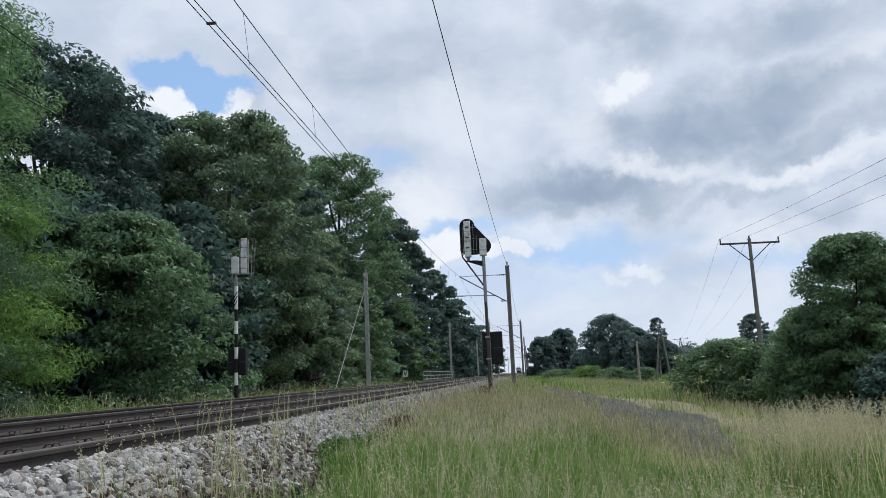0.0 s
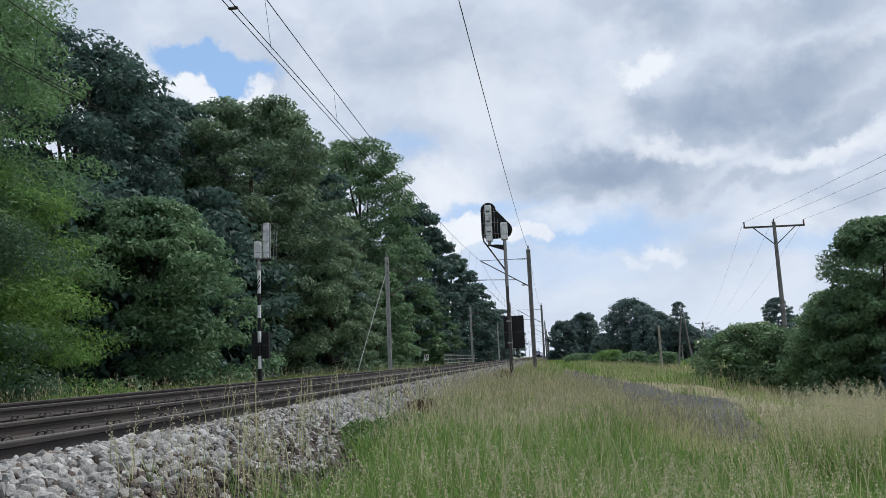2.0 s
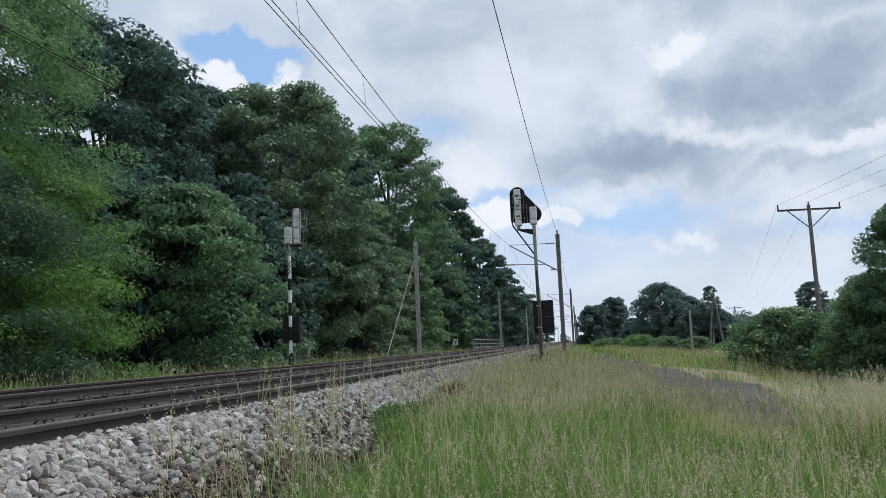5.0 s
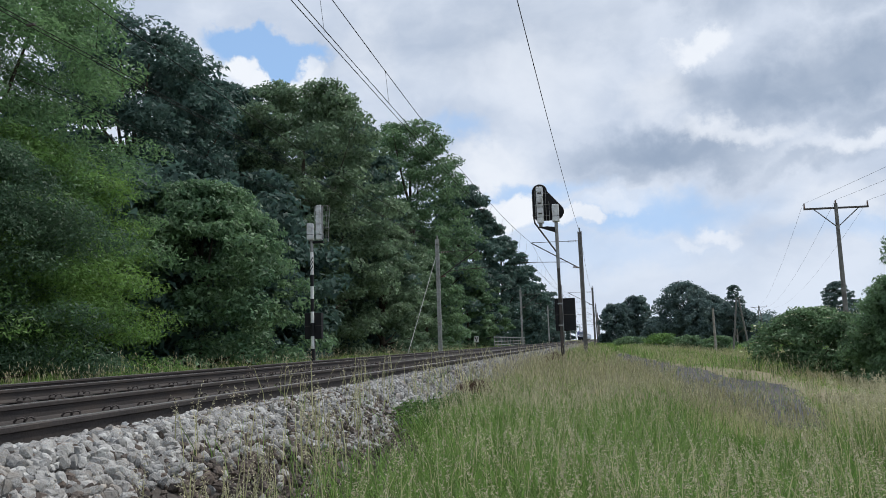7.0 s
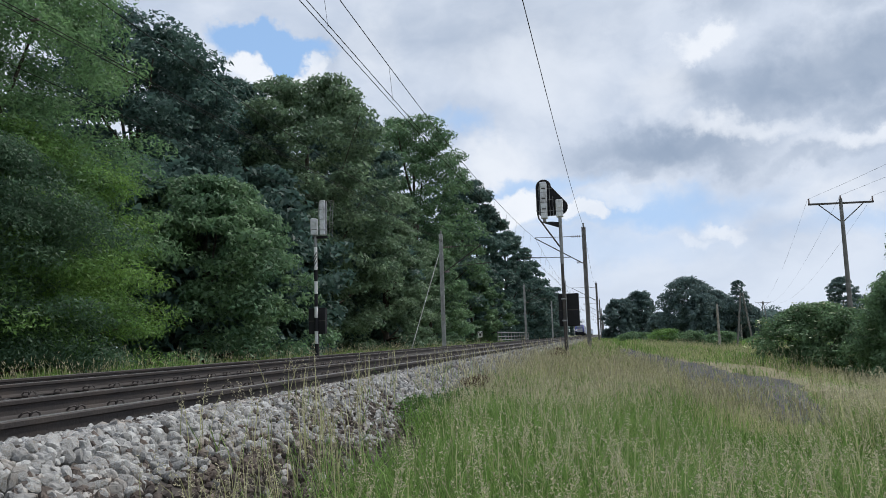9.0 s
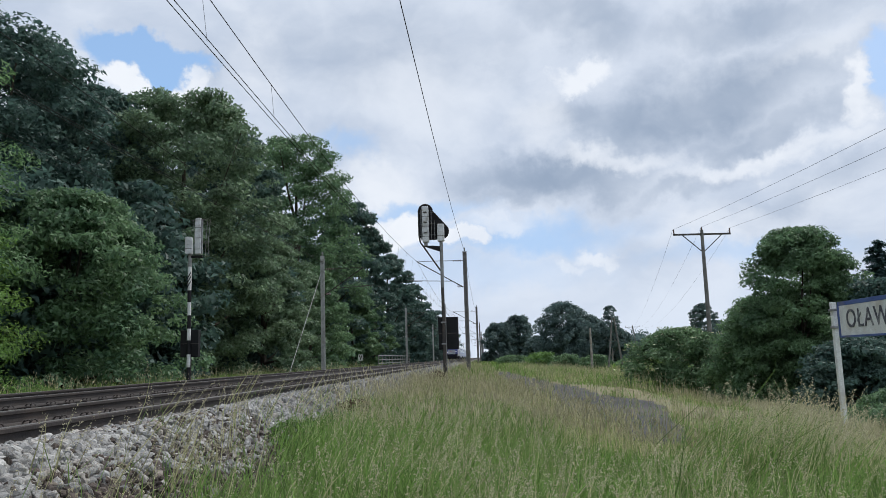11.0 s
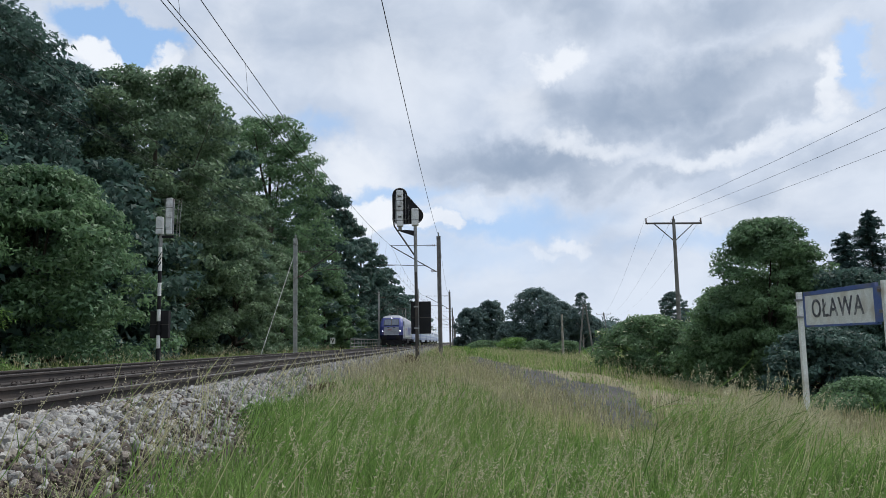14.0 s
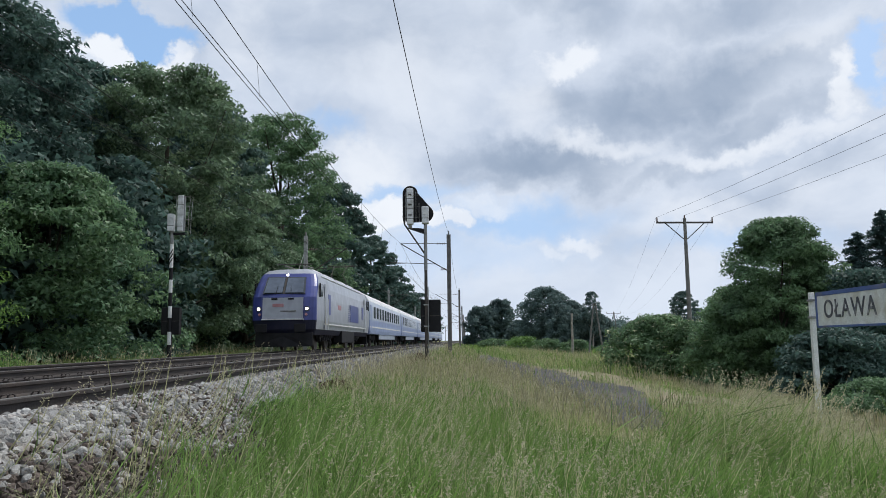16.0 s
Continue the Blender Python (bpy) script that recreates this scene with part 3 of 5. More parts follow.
# ---------------------------------------------------------------- overhead line
def lattice_mast(name, x, y, top, label, arm_to):
    """A mast of two channels with battens, a cantilever over the track and insulators."""
    z0 = -0.62
    t = thing(name, x, y, z0, 0, label, "catenary mast", "catenary masts")
    h = top - z0
    # masts across the tracks take the steel with skylight in its colour
    steel = M["pale_steel"] if x < -5 else M["mast"]
    for s in (-1, 1):
        part("channel", Geo().prism([(s * 0.10 - 0.035, -0.08, 0), (s * 0.10 + 0.035, -0.08, 0), (s * 0.10 + 0.035, -0.06, 0), (s * 0.10 - 0.015, -0.06, 0),
                                     (s * 0.10 - 0.015, 0.06, 0), (s * 0.10 + 0.035, 0.06, 0), (s * 0.10 + 0.035, 0.08, 0), (s * 0.10 - 0.035, 0.08, 0)], (0, 0, h)), steel, t)
    for zz in np.arange(0.3, h - 0.5, 0.42):
        up = 1 if int(zz / 0.42) % 2 else -1
        part("lacing", Geo().tube([(-0.10 * up, -0.085, zz), (0.10 * up, -0.085, zz + 0.42)], 0.012, n=4), steel, t)
    for zz in np.arange(0.5, h - 0.2, 0.85):
        b = part("batten", Geo().box(-0.12, 0.12, -0.088, 0.088, zz, zz + 0.14, 0.004), steel, t)
    part("web", Geo().box(-0.088, 0.088, -0.02, 0.02, 0, h - 0.02, 0.004), steel, t)
    part("footing", Geo().box(-0.35, 0.35, -0.35, 0.35, -0.3, 0.12, 0.03), M["concrete"], t)
    d = -1 if arm_to < x else 1
    reach = abs(arm_to - x)
    c = 5.5 - z0
    # top tie, tilted cantilever tube, registration arm and insulators
    m = 6.86 - z0
    part("top_tie", Geo().tube([(0, 0, m - 0.02), (d * (reach - 0.5), 0, m + 0.02), (d * reach, 0, m + 0.05)], 0.020), M["darksteel"], t)
    part("cantilever", Geo().tube([(d * 0.15, 0, c - 0.45), (d * (reach + 0.05), 0, m + 0.02)], 0.038), M["darksteel"], t)
    part("registration_arm", Geo().tube([(d * 0.9, 0, c - 0.02), (d * (reach + 0.7), 0, c + 0.12)], 0.024), M["darksteel"], t)
    part("steady_arm", Geo().tube([(d * (reach + 0.8), 0, c + 0.15), (d * (reach + 0.3), 0, c + 0.06), (d * (reach - 0.25), 0, c + 0.02)], 0.014), M["darksteel"], t)
    for zz, run in ((m - 0.02, 0.75), (c - 0.38, 0.5)):
        g = Geo()
        for q in np.linspace(0.25, run, 5):
            g.tube([(d * q, 0, zz), (d * (q + 0.04), 0, zz)], 0.07, n=8)
        part("insulator", g, M["insul"], t)
    part("feeder_bracket", Geo().box(-0.05, 0.05, -0.05, 0.05, h, h + 0.25, 0.01), M["galv"], t)
    return t


SPAN = [-6.0, 51.0, 108.0, 165.0, 222.0, 279.0, 336.0, 393.0]


def sag(y, ends, low, high):
    for a, b in zip(ends, ends[1:]):
        if a <= y <= b:
            u = (2 * y - a - b) / (b - a)
            return low + (high - low) * u * u
    return high


def wire_run(name, x_of, z_of, y0, y1, r, label):
    ys = np.concatenate([np.arange(y0, 140, 2.3), np.arange(141, y1, 8.6)])
    g = Geo().tube([(x_of(y), y, z_of(y)) for y in ys], r, n=5)
    return tagged(part(name, g, M["wire"], None), label, "overhead wire", "overhead wires")


def stagger(cx, sgn):
    def fx(y):
        k = (y + 6) / 57.0
        tri = abs((k % 2) - 1) * 2 - 1
        return cx + sgn * 0.22 * tri
    return fx


def catenary(cx, sgn, y0=-6.0):
    """Carrying wire, two contact wires and droppers: one hanging line over a track."""
    fx = stagger(cx, sgn)
    lab = "overhead line with twin contact wires and droppers"
    t = thing("overhead_line", 0, 0, 0, 0, lab, "overhead line", "overhead lines")
    ys = np.concatenate([np.arange(y0, 140, 2.3), np.arange(141, 392, 8.6)])
    zc = lambda y: sag(y, SPAN, 6.07, 6.86) + 0.2 * min(max((24 - y) / 11.5, 0), 1.2)
    part("carrying_wire", Geo().tube([(cx, y, zc(y)) for y in ys], 0.0085, n=5), M["wire"], t)
    for s in (-0.05, 0.05):
        part("contact_wire", Geo().tube([(fx(y) + s, y, 5.50) for y in ys], 0.0075, n=5), M["wire"], t)
    for y in list(np.arange(3.3, 128, 4.05)):
        if abs(y - 51) < 2:
            continue
        d = part("dropper", Geo().tube([(cx, y, zc(y)), (fx(y), y + 0.05, 5.51)], 0.0035, n=4), M["wire"], t)
    for y in (9.9, 29.0, 47.0):
        part("clamp", Geo().box(fx(y) - 0.07, fx(y) + 0.07, y - 0.025, y + 0.025, 5.485, 5.515, 0.004), M["darksteel"], t)
    return t


lattice_mast("catenary_mast", -1.08, 51, 7.45, "grey steel lattice catenary mast beside the near track", NEAR)
lattice_mast("catenary_mast", -0.97, 108, 7.45, "distant grey steel catenary mast along the line", NEAR)
lattice_mast("catenary_mast", -11.1, 53, 7.80, "grey steel lattice catenary mast before the trees", FAR)
lattice_mast("catenary_mast", -10.9, 108, 7.60, "distant catenary mast at the wood's edge", FAR)
for yy in (165, 222, 279, 336, 393):
    lattice_mast("catenary_mast", -1.0, yy, 7.6, "far catenary mast in the row along the track", NEAR)
    lattice_mast("catenary_mast", -11.0, yy, 7.6, "far catenary mast across the track", FAR)
catenary(NEAR, 1)
catenary(FAR, -1)
wire_run("feeder_wire", lambda y: -1.04, lambda y: 5.86 + (y - 9) ** 2 * 0.00084 if y < 51 else sag(y, SPAN, 6.2, 7.35), -6, 392, 0.008, "dark feeder wire strung along the mast tops")
wire_run("feeder_wire", lambda y: -11.1, lambda y: 5.98 + (y - 16) ** 2 * 0.00125 if y < 53 else sag(y, SPAN, 6.2, 7.5), -6, 392, 0.007, "thin feeder wire before the dark trees")
stay = tagged(part("stay_wire", Geo().tube([(-11.2, 53, 6.6), (-12.2, 47.5, -0.6)], 0.026, n=6), M["pale_steel"]), "steel stay anchoring the catenary mast", "stay wire")


# ---------------------------------------------------------------- signals
def stadium(cx, cz, pts):
    return [(cx + a, 0, cz + b) for a, b in pts]


def signal_near():
    t = thing("railway_signal", -1.36, 27.0, -0.62, 0, "tall main line signal seen from behind, black backboard", "railway signal", "signals")
    part("post", Geo().tube([(0, 0, 0), (0, 0, 3.5)], 0.06, 0.055, n=12), M["darksteel"], t, "dark steel post")
    part("upper_post", Geo().tube([(0, 0, 3.5), (0, 0, 5.15)], 0.06, n=12), M["galv"], t, "grey steel upper post")
    part("footing", Geo().box(-0.3, 0.3, -0.3, 0.3, -0.3, 0.1, 0.03), M["concrete"], t)
    # backboard: tall left lobe, small right lobe
    out = []
    for k in range(13):
        a = math.pi * (1 - k / 12)
        out.append((-0.54 + 0.26 * math.cos(a), 6.27 + 0.26 * math.sin(a)))
    for k in range(8):
        a = math.radians(40 - k * 18.5)
        out.append((0.0 + 0.28 * math.cos(a), 5.52 + 0.28 * math.sin(a)))
    for k in range(8):
        a = math.radians(-90 - k * 12.8)
        out.append((-0.54 + 0.26 * math.cos(a), 5.48 + 0.26 * math.sin(a)))
    part("backboard", Geo().prism([(a, 0.10, b) for a, b in out], (0, 0.03, 0)), M["black"], t, "matt black signal backboard")
    rim = [(a, 0.085, b) for a, b in out]
    part("rim", Geo().tube(rim + rim[:1], 0.014, n=5), M["darksteel"], t)
    hd = part("lamp_housing", Geo().box(-0.655, -0.42, -0.14, 0.10, 5.12, 6.42, 0.03), M["lightgrey"], t, "tall light grey three-lamp housing")
    for zz in (5.45, 5.82, 6.18):
        part("door_hinge", Geo().box(-0.60, -0.47, -0.165, -0.14, zz - 0.02, zz + 0.02, 0.006), M["darksteel"], hd)
        part("lamp_cover", Geo().tube([(-0.54, -0.14, zz + 0.12), (-0.54, -0.165, zz + 0.12)], 0.085, n=14), M["lightgrey"], hd)
    for zz in (5.32, 5.68, 6.04):
        part("seam", Geo().box(-0.66, -0.415, -0.145, -0.05, zz, zz + 0.014), M["darksteel"], hd)
    part("neck", Geo().box(-0.60, -0.48, -0.06, 0.06, 4.98, 5.13, 0.01), M["galv"], t)
    h2 = part("lamp_housing", Geo().box(-0.125, 0.12, -0.14, 0.10, 5.14, 5.76, 0.03), M["lightgrey"], t, "short light grey lamp housing")
    part("lamp_cover", Geo().tube([(0, -0.14, 5.55), (0, -0.165, 5.55)], 0.085, n=14), M["lightgrey"], h2)
    part("seam", Geo().box(-0.13, 0.125, -0.145, -0.05, 5.33, 5.344), M["darksteel"], h2)
    part("bracket", Geo().prism([(-0.66, -0.03, 5.0), (-0.05, -0.03, 4.78), (0.02, -0.03, 4.78), (0.02, -0.03, 4.96), (-0.3, -0.03, 5.0)], (0, 0.08, 0)), M["black"], t)
    part("ladder_rail", Geo().tube([(-0.79, 0.02, 5.45), (-0.74, 0.02, 5.14), (-0.05, 0.02, 4.10)], 0.032, n=6), M["darksteel"], t)
    part("conduit", Geo().tube([(0.075, -0.03, 0.1), (0.075, -0.03, 2.9)], 0.016, n=6), M["galv"], t)
    for q in (-0.70, -0.33, -0.22):
        part("stay_rod", Geo().tube([(q, 0.0, 5.2), (q, 0.0, 6.3 if q < -0.3 else 5.9)], 0.009, n=5), M["galv"], t)
    for zz in (5.4, 5.8, 6.2):
        part("stay_rod", Geo().tube([(-0.76, 0.07, zz), (-0.2, 0.07, zz)], 0.008, n=5), M["galv"], t)
    bx = part("indicator_box", Geo().box(-0.20, 0.50, 0.07, 0.30, 1.33, 2.46, 0.02), M["black"], t, "black route indicator box")
    part("seam", Geo().box(-0.205, 0.505, 0.06, 0.08, 1.88, 1.90), M["darksteel"], bx)
    for q in (1.5, 2.25):
        part("clamp", Geo().box(-0.09, 0.09, -0.08, 0.08, q, q + 0.05, 0.008), M["galv"], t)
    return t


def signal_far():
    t = thing("railway_signal", -11.15, 28.8, -0.62, 0, "signal on a black and white striped post with grey lamp housings", "railway signal", "signals")
    bands = [(0.0, 1.0, 0), (1.0, 1.48, 1), (1.48, 2.01, 0), (2.01, 2.45, 1), (2.45, 2.96, 0), (2.96, 3.45, 1), (3.45, 3.91, 0), (3.91, 4.82, 1), (4.82, 5.3, 2)]
    for a, b, c in bands:
        part("post_band", Geo().tube([(0, 0, a), (0, 0, b)], 0.07, n=14), (M["black"], M["white"], M["galv"])[c], t, ("black band", "white band", "grey band")[c])
    for k in range(3):
        q = 3.98 + k * 0.17
        part("slanted_stripe", Geo().prism([(-0.072, -0.074, q), (0.072, -0.074, q + 0.24), (0.072, -0.074, q + 0.31), (-0.072, -0.074, q + 0.07)], (0, 0.01, 0)), M["black"], t)
    part("footing", Geo().box(-0.28, 0.28, -0.28, 0.28, -0.3, 0.2, 0.03), M["concrete"], t)
    hd = part("lamp_housing", Geo().box(0.235, 0.465, -0.16, 0.10, 5.28, 6.68, 0.035), M["lightgrey"], t, "tall light grey lamp housing")
    for zz in (5.50, 5.93, 6.33):
        part("lamp_cover", Geo().tube([(0.335, -0.16, zz + 0.13), (0.335, -0.19, zz + 0.13)], 0.09, n=14), M["lightgrey"], hd)
        part("seam", Geo().box(0.232, 0.468, -0.165, -0.05, zz - 0.03, zz - 0.016), M["darksteel"], hd)
    part("side_rail", Geo().box(0.46, 0.52, -0.10, -0.04, 5.3, 6.65, 0.006), M["galv"], hd)
    h2 = part("lamp_housing", Geo().box(-0.15, 0.09, -0.16, 0.10, 5.30, 5.97, 0.035), M["lightgrey"], t, "short light grey lamp housing")
    part("lamp_cover", Geo().tube([(0, -0.16, 5.75), (0, -0.19, 5.75)], 0.09, n=14), M["lightgrey"], h2)
    part("seam", Geo().box(-0.153, 0.093, -0.165, -0.05, 5.5, 5.515), M["darksteel"], h2)
    part("bracket", Geo().box(-0.1, 0.50, -0.04, 0.06, 5.16, 5.25, 0.01), M["black"], t)
    for q in (0.14, 0.60, 0.70):
        part("stay_rod", Geo().tube([(q, 0.02, 5.2), (q, 0.06, 5.9), (q + 0.05 * (1 if q > 0.3 else -1), 0.1, 6.65)], 0.010, n=5), M["galv"], t)
    for zz in (5.75, 6.25, 6.65):
        part("stay_rod", Geo().tube([(0.0, 0.1, zz), (0.74, 0.1, zz + 0.03)], 0.009, n=5), M["galv"], t)
    bx = part("indicator_box", Geo().box(-0.36, 0.34, 0.08, 0.32, 1.38, 2.40, 0.02), M["black"], t, "black indicator box behind the post")
    part("seam", Geo().box(-0.365, 0.345, 0.07, 0.09, 1.88, 1.90), M["darksteel"], bx)
    part("box_leg", Geo().tube([(0.0, 0.2, 0.1), (0.0, 0.2, 1.4)], 0.035, n=6), M["darksteel"], bx)
    return t


signal_near()
signal_far()


# ---------------------------------------------------------------- station sign
def station_sign():
    t = thing("station_sign", 6.17, 12.48, float(ground_z(6.1, 12.5)), 0, "white enamel station name board with blue border on white posts", "sign")
    z = -t.location.z
    for y in (1.38, -1.40):
        p = part("post", Geo().box(-0.042, 0.042, y - 0.042, y + 0.042, -0.3, 1.16 + z, 0.008), M["white"], t, "chipped white-painted steel post")
        for q in (0.72, 1.02):
            part("bolt", Geo().box(-0.075, 0.02, y - 0.03 - 0.10 * np.sign(y), y + 0.03, q + z - 0.02, q + z + 0.02, 0.004), M["galv"], p)
    b = part("board", Geo().box(-0.020, 0.020, -1.16, 1.14, 0.55 + z, 1.12 + z, 0.004), M["white"], t, "stained white board")
    for nm, y0, y1, z0, z1 in (("border", -1.18, 1.16, 1.075, 1.145), ("border", -1.18, 1.16, 0.535, 0.570), ("border", 1.12, 1.18, 0.57, 1.085), ("border", -1.34, -1.12, 0.57, 1.085)):
        part(nm, Geo().box(-0.028, 0.028, y0, y1, z0 + z, z1 + z, 0.003), M["sign_blue"], b, "faded blue border")
    cu = bpy.data.curves.new("lettering", "FONT")
    cu.body, cu.size, cu.extrude, cu.align_x, cu.align_y = "OŁAWA", 0.43, 0.003, "CENTER", "CENTER"
    cu.space_character = 1.14
    cu.offset = 0.003
    tmp = new("lettering_curve", cu)
    bpy.context.view_layer.update()
    me = bpy.data.meshes.new_from_object(tmp.evaluated_get(bpy.context.evaluated_depsgraph_get()))
    bpy.data.objects.remove(tmp)
    me.materials.clear()
    me.materials.append(M["sign_ink"])
    ob = new("lettering", me)
    ob.parent = b
    ob.matrix_basis = Matrix(((0, 0, -1, -0.024), (-1, 0, 0, 0.03), (0, 1, 0, 0.83 + z), (0, 0, 0, 1)))
    tagged(ob, "worn black capital letters")
    return t


station_sign()


# ---------------------------------------------------------------- power line and posts
def power_pole(name, x, y, top, arm, label, legs=1, turn=0.0):
    z0 = float(ground_z(x, y))
    t = thing(name, x, y, z0, turn, label, "power pole", "power poles")
    h = top - z0
    if legs == 1:
        part("shaft", Geo().tube([(0, 0, -0.3), (0, 0, h - 0.12)], 0.15, 0.09, n=12), M["pole"], t)
    else:
        for s in (-1, 1):
            part("leg", Geo().tube([(s * 0.9, 0, -0.3), (s * 0.05, 0, h - 0.1)], 0.13, 0.09, n=8), M["pole"], t)
    a = arm / 2
    part("crossarm", Geo().box(-a, a, -0.05, 0.05, h - 0.42, h - 0.32, 0.008), M["darksteel"], t)
    for s in (-1, 1):
        part("brace", Geo().tube([(s * a * 0.68, 0, h - 0.42), (s * 0.10, 0, h - 1.35)], 0.028, n=6), M["darksteel"], t)
        part("insulator", Geo().tube([(s * (a - 0.04), 0, h - 0.33), (s * (a - 0.04), 0, h - 0.22), (s * (a - 0.04), 0, h - 0.05)], 0.05, 0.035, n=8), M["insul"], t)
    part("insulator", Geo().tube([(0, 0, h - 0.15), (0, 0, h + 0.06)], 0.05, 0.035, n=8), M["insul"], t)
    return t


PP = (12.9, 45.0, 7.45)
power_pole("power_pole", *PP, 3.4, "concrete power pole with braced steel crossarm above bushes", turn=6)
power_pole("power_pole", 35.0, 185.0, 6.7, 3.4, "distant double-legged power pole in a field", legs=2)
for s, zz in ((-1.66, -0.05), (0.0, 0.06), (1.66, -0.05)):
    a = Vector((PP[0] + s, PP[1], PP[2] + zz))
    b = Vector((35.0 + s, 185.0, 6.7 + zz))
    e = Vector((PP[0] + 5.5 + s * 1.0, -30.0, PP[2] + 1.9 + zz))
    pts = [e.lerp(a, k / 14) + Vector((0, 0, -1.1 * (1 - (2 * k / 14 - 1) ** 2))) for k in range(14)]
    pts += [a.lerp(b, k / 20) + Vector((0, 0, -2.4 * (1 - (2 * k / 20 - 1) ** 2))) for k in range(21)]
    tagged(part("power_line", Geo().tube(pts, 0.009, 0.0012, n=5), M["wire"]), "thin aluminium power line conductor", "power line", "power lines")


def small_posts():
    t = thing("concrete_post", 12.2, 90, float(ground_z(12.2, 90)), 0, "slim grey concrete post at the field edge", "post", "field posts")
    part("shaft", Geo().tube([(0, 0, -0.2), (0, 0, 4.9)], 0.16, 0.11, n=10), M["concrete"], t)
    t = thing("trestle_pole", 15.7, 95, float(ground_z(15.7, 95)), 0, "leaning double wooden pole before far trees", "pole", "field posts")
    for a in (-0.9, 0.9):
        part("leg", Geo().tube([(a, 0, -0.2), (a * 0.12, 0, 6.2)], 0.12, 0.09, n=8), M["pole"], t)
    t = thing("marker_sign", -13.2, 82, -0.7, 0, "small white triangular marker on a short post", "trackside marker")
    part("post", Geo().tube([(0, 0, -0.1), (0, 0, 1.5)], 0.04, n=8), M["darksteel"], t)
    part("plate", Geo().box(-0.26, 0.26, -0.05, -0.02, 1.15, 1.80, 0.01), M["white"], t, "white plate")
    part("arrow", Geo().prism([(-0.20, -0.055, 1.72), (0.0, -0.055, 1.22), (0.20, -0.055, 1.72), (0.10, -0.055, 1.72), (0.0, -0.055, 1.42), (-0.10, -0.055, 1.72)], (0, 0.004, 0)), M["black"], t, "black chevron")


small_posts()


def guard_rail():
    t = thing("fence", -11.7, 85, -0.7, 0, "light grey metal railing beside the far track", "fence")
    for k in range(12):
        part("post", Geo().tube([(0.0, k * 3.1, -0.1), (0.0, k * 3.1, 1.75)], 0.05, n=6), M["galv"], t)
    for zz in (0.35, 0.75, 1.15, 1.62):
        part("rail", Geo().box(-0.03, 0.03, -0.2, 34.4, zz, zz + 0.09, 0.005), M["galv"], t)


guard_rail()


# ---------------------------------------------------------------- trees
def leaf_cloud(pts, normals, size, rng, slim=0.55):
    """Small pointed leaves round the points."""
    n = len(pts)
    a = np.cross(normals, rng.normal(size=(n, 3)))
    a /= np.linalg.norm(a, axis=1, keepdims=True) + 1e-9
    b = np.cross(normals, a)
    s = size * rng.uniform(0.65, 1.35, (n, 1))
    v = np.stack([pts - a * s, pts + a * s * 0.75 + b * s * slim, pts + a * s * 0.55 - b * s * slim * 0.8 + normals * s * 0.15], 1)
    return v.reshape(-1, 3), np.arange(3 * n).reshape(-1, 3)


def crown_points(h0, h1, r, n_clumps, n_leaves, rng, shape="round", lumpy=0.26, flat=0.8):
    """Points and normals on the outsides of many clumps that fill a crown."""
    u = rng.uniform(0.0, 1.0, n_clumps) ** 0.9
    prof = {"round": np.sqrt(np.clip(1 - (2 * u * 0.94 - 0.80) ** 2 / 1.35, 0.02, 1)), "tall": np.clip(1.05 - 0.93 * u ** 1.25, 0.08, 1),
            "tree": np.sqrt(np.clip(1 - (2.0 * u - 0.8) ** 2 / 1.50, 0.02, 1)), "cone": np.clip(1.02 - u, 0.04, 1), "dome": np.sqrt(np.clip(1 - u ** 2.2, 0.03, 1))}[shape]
    ang = rng.uniform(0, math.tau, n_clumps)
    # a few heavier boughs pull the outline in and out
    lobes = 1 + 0.10 * np.sin(3 * ang + rng.uniform(0, 6) + 4 * u) + 0.08 * np.sin(5 * ang - 7 * u + rng.uniform(0, 6))
    rad = r * prof * lobes * np.sqrt(rng.uniform(0.08, 1.0, n_clumps))
    c = np.stack([rad * np.cos(ang), rad * np.sin(ang), h0 + (h1 - h0) * u], 1)
    rc = r * lumpy * rng.uniform(0.45, 1.35, n_clumps)
    c[:, 2] = np.minimum(c[:, 2], h1 - rc * 0.5)
    k = rng.choice(n_clumps, n_leaves, p=rc ** 2 / (rc ** 2).sum())
    d = rng.normal(size=(n_leaves, 3))
    d[:, 2] = d[:, 2] * 0.8 + 0.25
    d /= np.linalg.norm(d, axis=1, keepdims=True)
    p = c[k] + d * (rc[k] * rng.uniform(0.25, 1.15, n_leaves) ** 0.6)[:, None] * np.array([1.25, 1.25, flat])
    # sprays droop at their outer ends
    p[:, 2] -= 0.12 * np.linalg.norm((p - c[k])[:, :2], axis=1)
    nrm = d * 0.55 + rng.normal(size=(n_leaves, 3)) * 0.5 + np.array([0, 0, 0.45])
    nrm /= np.linalg.norm(nrm, axis=1, keepdims=True)
    return p, nrm, c, rc


